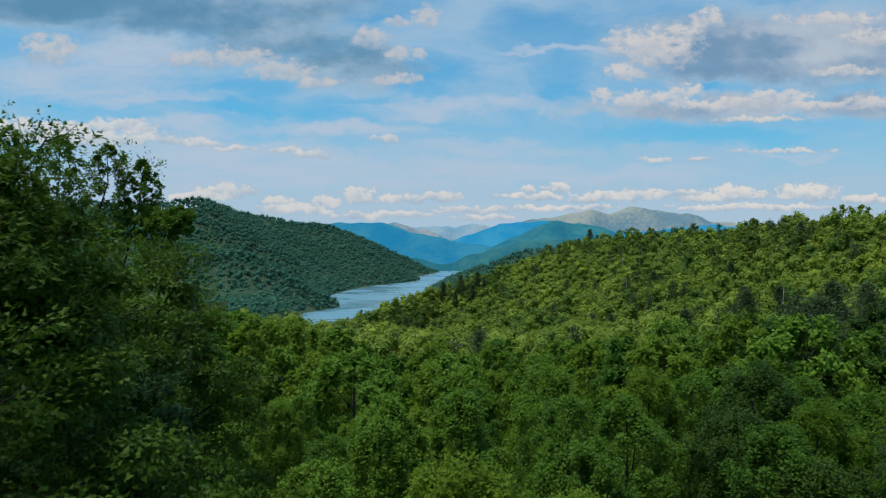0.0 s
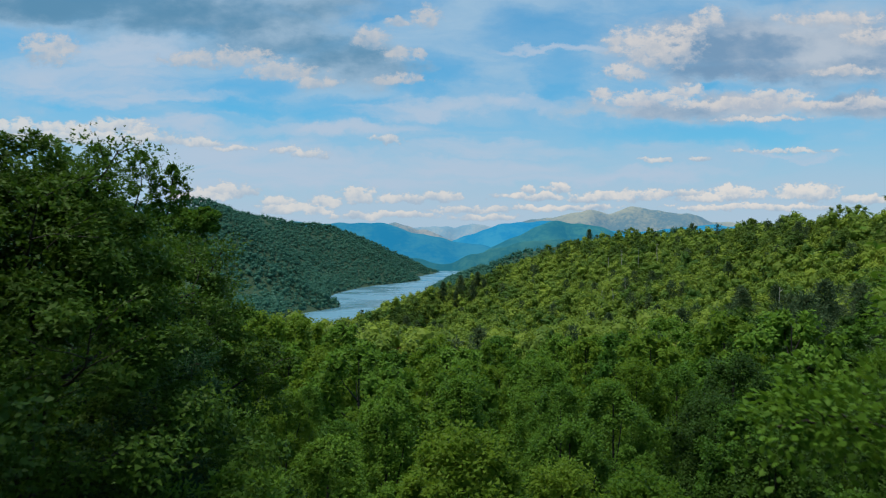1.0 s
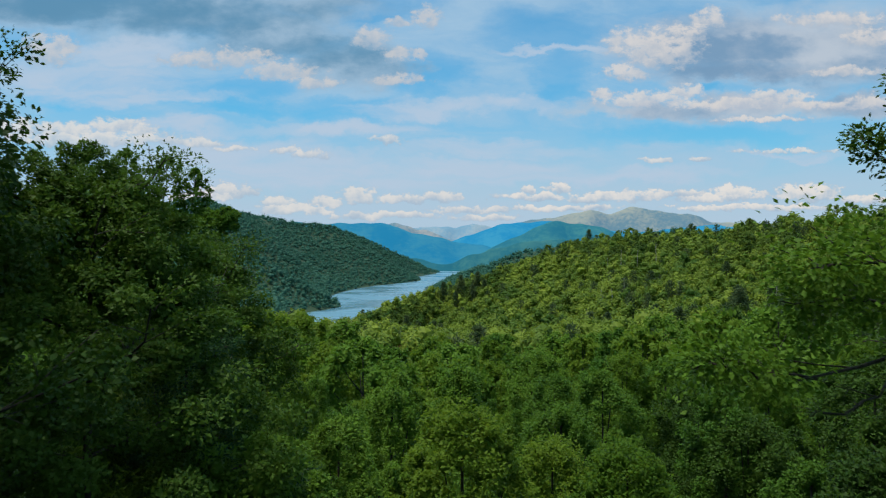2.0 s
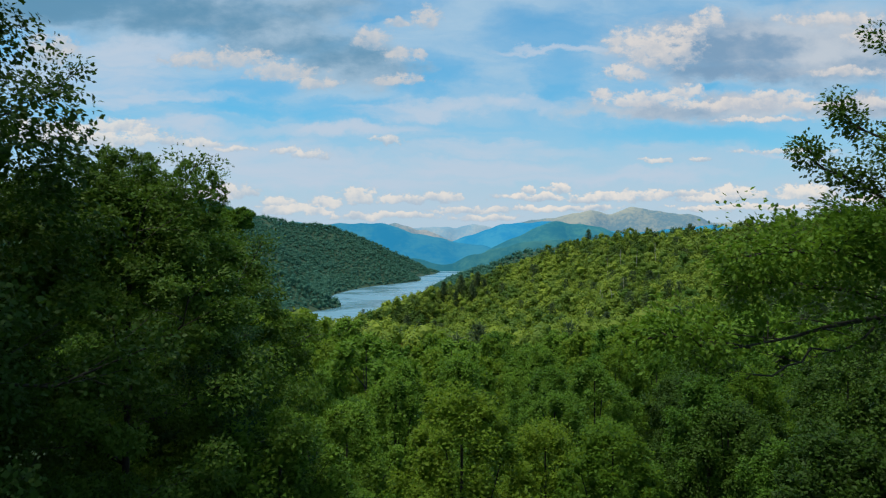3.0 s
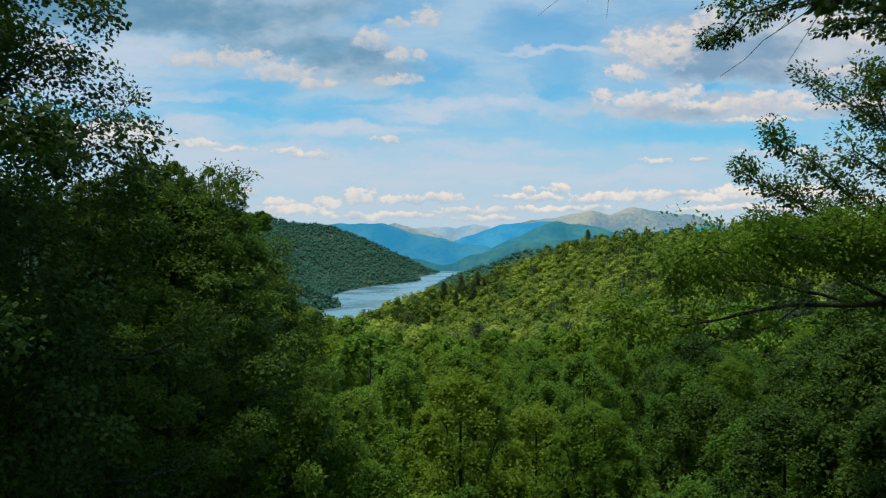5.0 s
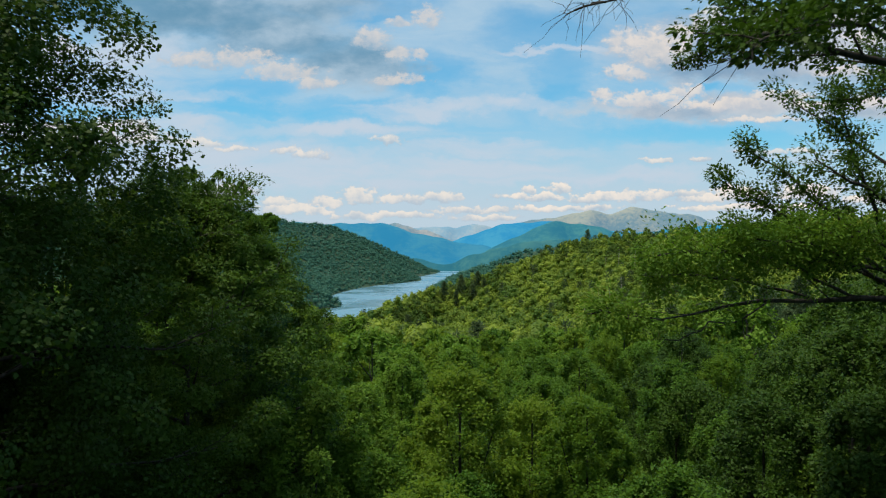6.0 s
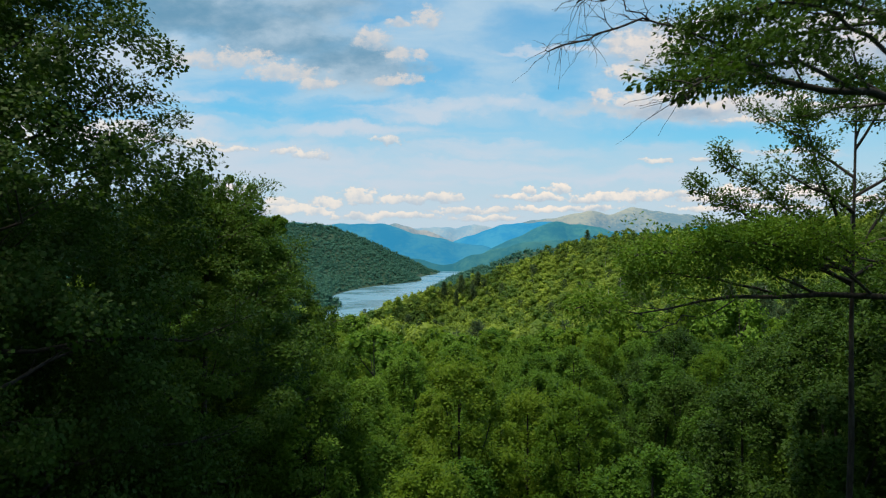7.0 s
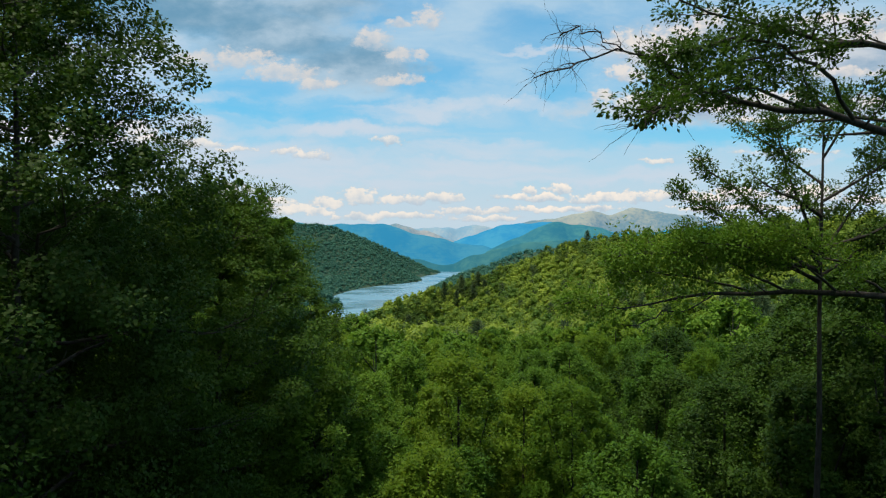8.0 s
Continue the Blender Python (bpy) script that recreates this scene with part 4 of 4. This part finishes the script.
def woods(label, sites, kinds_of, mat, lo=0.75, hi=1.2, sink=0.3):
    """Woods of many trees in one mesh; each tree has a tone of green of its own."""
    sites = np.array(sites)
    places = np.column_stack([sites, ground_height(sites[:, 0], sites[:, 1]) - 0.3])
    places = places[places[:, 2] > 0.6] - np.array([0, 0, sink - 0.3])
    pick = rng.integers(len(kinds_of), size=len(places))
    pieces, tones = [], []
    for n in range(len(kinds_of)):
        many = int((pick == n).sum())
        pieces.append(tiled(kinds_of[n], places[pick == n], rng.uniform(lo, hi, many), rng.uniform(0, 6.3, many)))
        tones.append(np.repeat(rng.uniform(0, 1, many), len(kinds_of[n][0])))
    me = mesh_of("woods", *joined(pieces))
    me.polygons.foreach_set("use_smooth", [False] * len(me.polygons))
    me.attributes.new("tone", "FLOAT", "POINT").data.foreach_set("value", np.concatenate(tones).astype(np.float32))
    return tagged(part("woods", me, mat), label, "woods", kind="stuff")


SMALL = [domed(71 + s, 12.6 + 0.8 * s, 5.4, 2.8 + 0.3 * s, 5, 40, 0.8) for s in range(5)]
TINY = [domed(81 + s, 9.0 + 0.5 * s, -1.0, 5.0, 1, 28, 1.35, 0.72, 0.15) for s in range(6)]
HILL = [domed(75 + s, 13.0 + 0.9 * s, 5.5, 2.7 + 0.35 * s, 9, 58, 0.52) for s in range(5)]
FARC = [a[2] for a in FAR]
PINE_SMALL = [conifer(91 + s, 18, 4, 3.8, 11, 5, 5, 0.95, 0.2, -0.02)[1] for s in range(3)]


def crest_x(y, crest):
    return np.interp(y, [c[1] for c in crest], [c[0] for c in crest])


RIGHT_TOP = [(235, 40), (190, 200), (168, 330), (150, 430), (110, 550), (60, 560)]
hill1 = scatter(-110, 190, 128, 260, 5.6, lambda x, y: abs(x) < 10 + 0.62 * y)
woods("bright green spring woods covering the hillside", hill1, HILL, FAR_LEAF, 0.82, 1.42, 2.2)
hill2 = scatter(-130, 260, 260, 600, 5.7, lambda x, y: abs(x) < 10 + 0.62 * y and x < crest_x(y, RIGHT_TOP) + 18)
woods("bright green spring woods on the ridge above the lake", hill2, SMALL, FAR_LEAF, 0.82, 1.42, 2.4)
crown_of_hill = scatter(100, 215, 150, 345, 7.5, lambda x, y: x < 0.66 * y + 12 and abs(x - crest_x(y, RIGHT_TOP)) < 40)
woods("darker green trees along the crown of the hill", crown_of_hill, FARC, FAR_LEAF, 0.7, 1.0)
shoulder = scatter(-85, 80, 395, 570, 5.5, lambda x, y: float(away(x, y, [c[:2] for c in RIGHT_CREST[4:]])) < 15)
woods("dark trees along the low shoulder above the lake", shoulder, FARC, DARK_FAR_LEAF, 0.7, 0.95)
top_oaks, top_pines = [], []
for y in np.arange(185, 562, 3.0):
    x = float(crest_x(y, RIGHT_TOP)) - rng.uniform(-6, 34) * (1 if y < 500 else 1.6)
    (top_pines if rng.random() < 0.25 else top_oaks).append((x, y))
woods("tall dark oaks standing along the ridge top", top_oaks, FARC, DARK_FAR_LEAF, 0.95, 1.3)
woods("tall pines standing along the ridge top", top_pines, PINE_SMALL, FAR_NEEDLE, 0.58, 0.88)
pines = scatter(-120, 260, 135, 600, 25, lambda x, y: abs(x) < 10 + 0.62 * y)
woods("dark pines scattered through the hillside woods", pines, PINE_SMALL, FAR_NEEDLE, 0.7, 1.1)
# these woods wear the leaf colour with haze mixed in
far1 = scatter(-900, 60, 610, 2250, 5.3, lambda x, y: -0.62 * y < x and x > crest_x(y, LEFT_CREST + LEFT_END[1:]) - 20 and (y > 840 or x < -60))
woods("haze-tinted blue-green woods on the ridge across the lake", far1, TINY, HAZY_RIDGE_LEAF, 0.6, 1.15, 3.6)
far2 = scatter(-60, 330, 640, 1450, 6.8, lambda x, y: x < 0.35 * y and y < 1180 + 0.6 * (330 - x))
woods("green woods on the hill behind the near ridge", far2, TINY, HAZY_RIDGE_LEAF, 0.6, 1.15, 3.6)
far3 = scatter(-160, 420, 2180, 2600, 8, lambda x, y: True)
woods("dark woods on the flats at the head of the lake", far3, TINY, HAZY_RIDGE_LEAF, 0.35, 0.6)
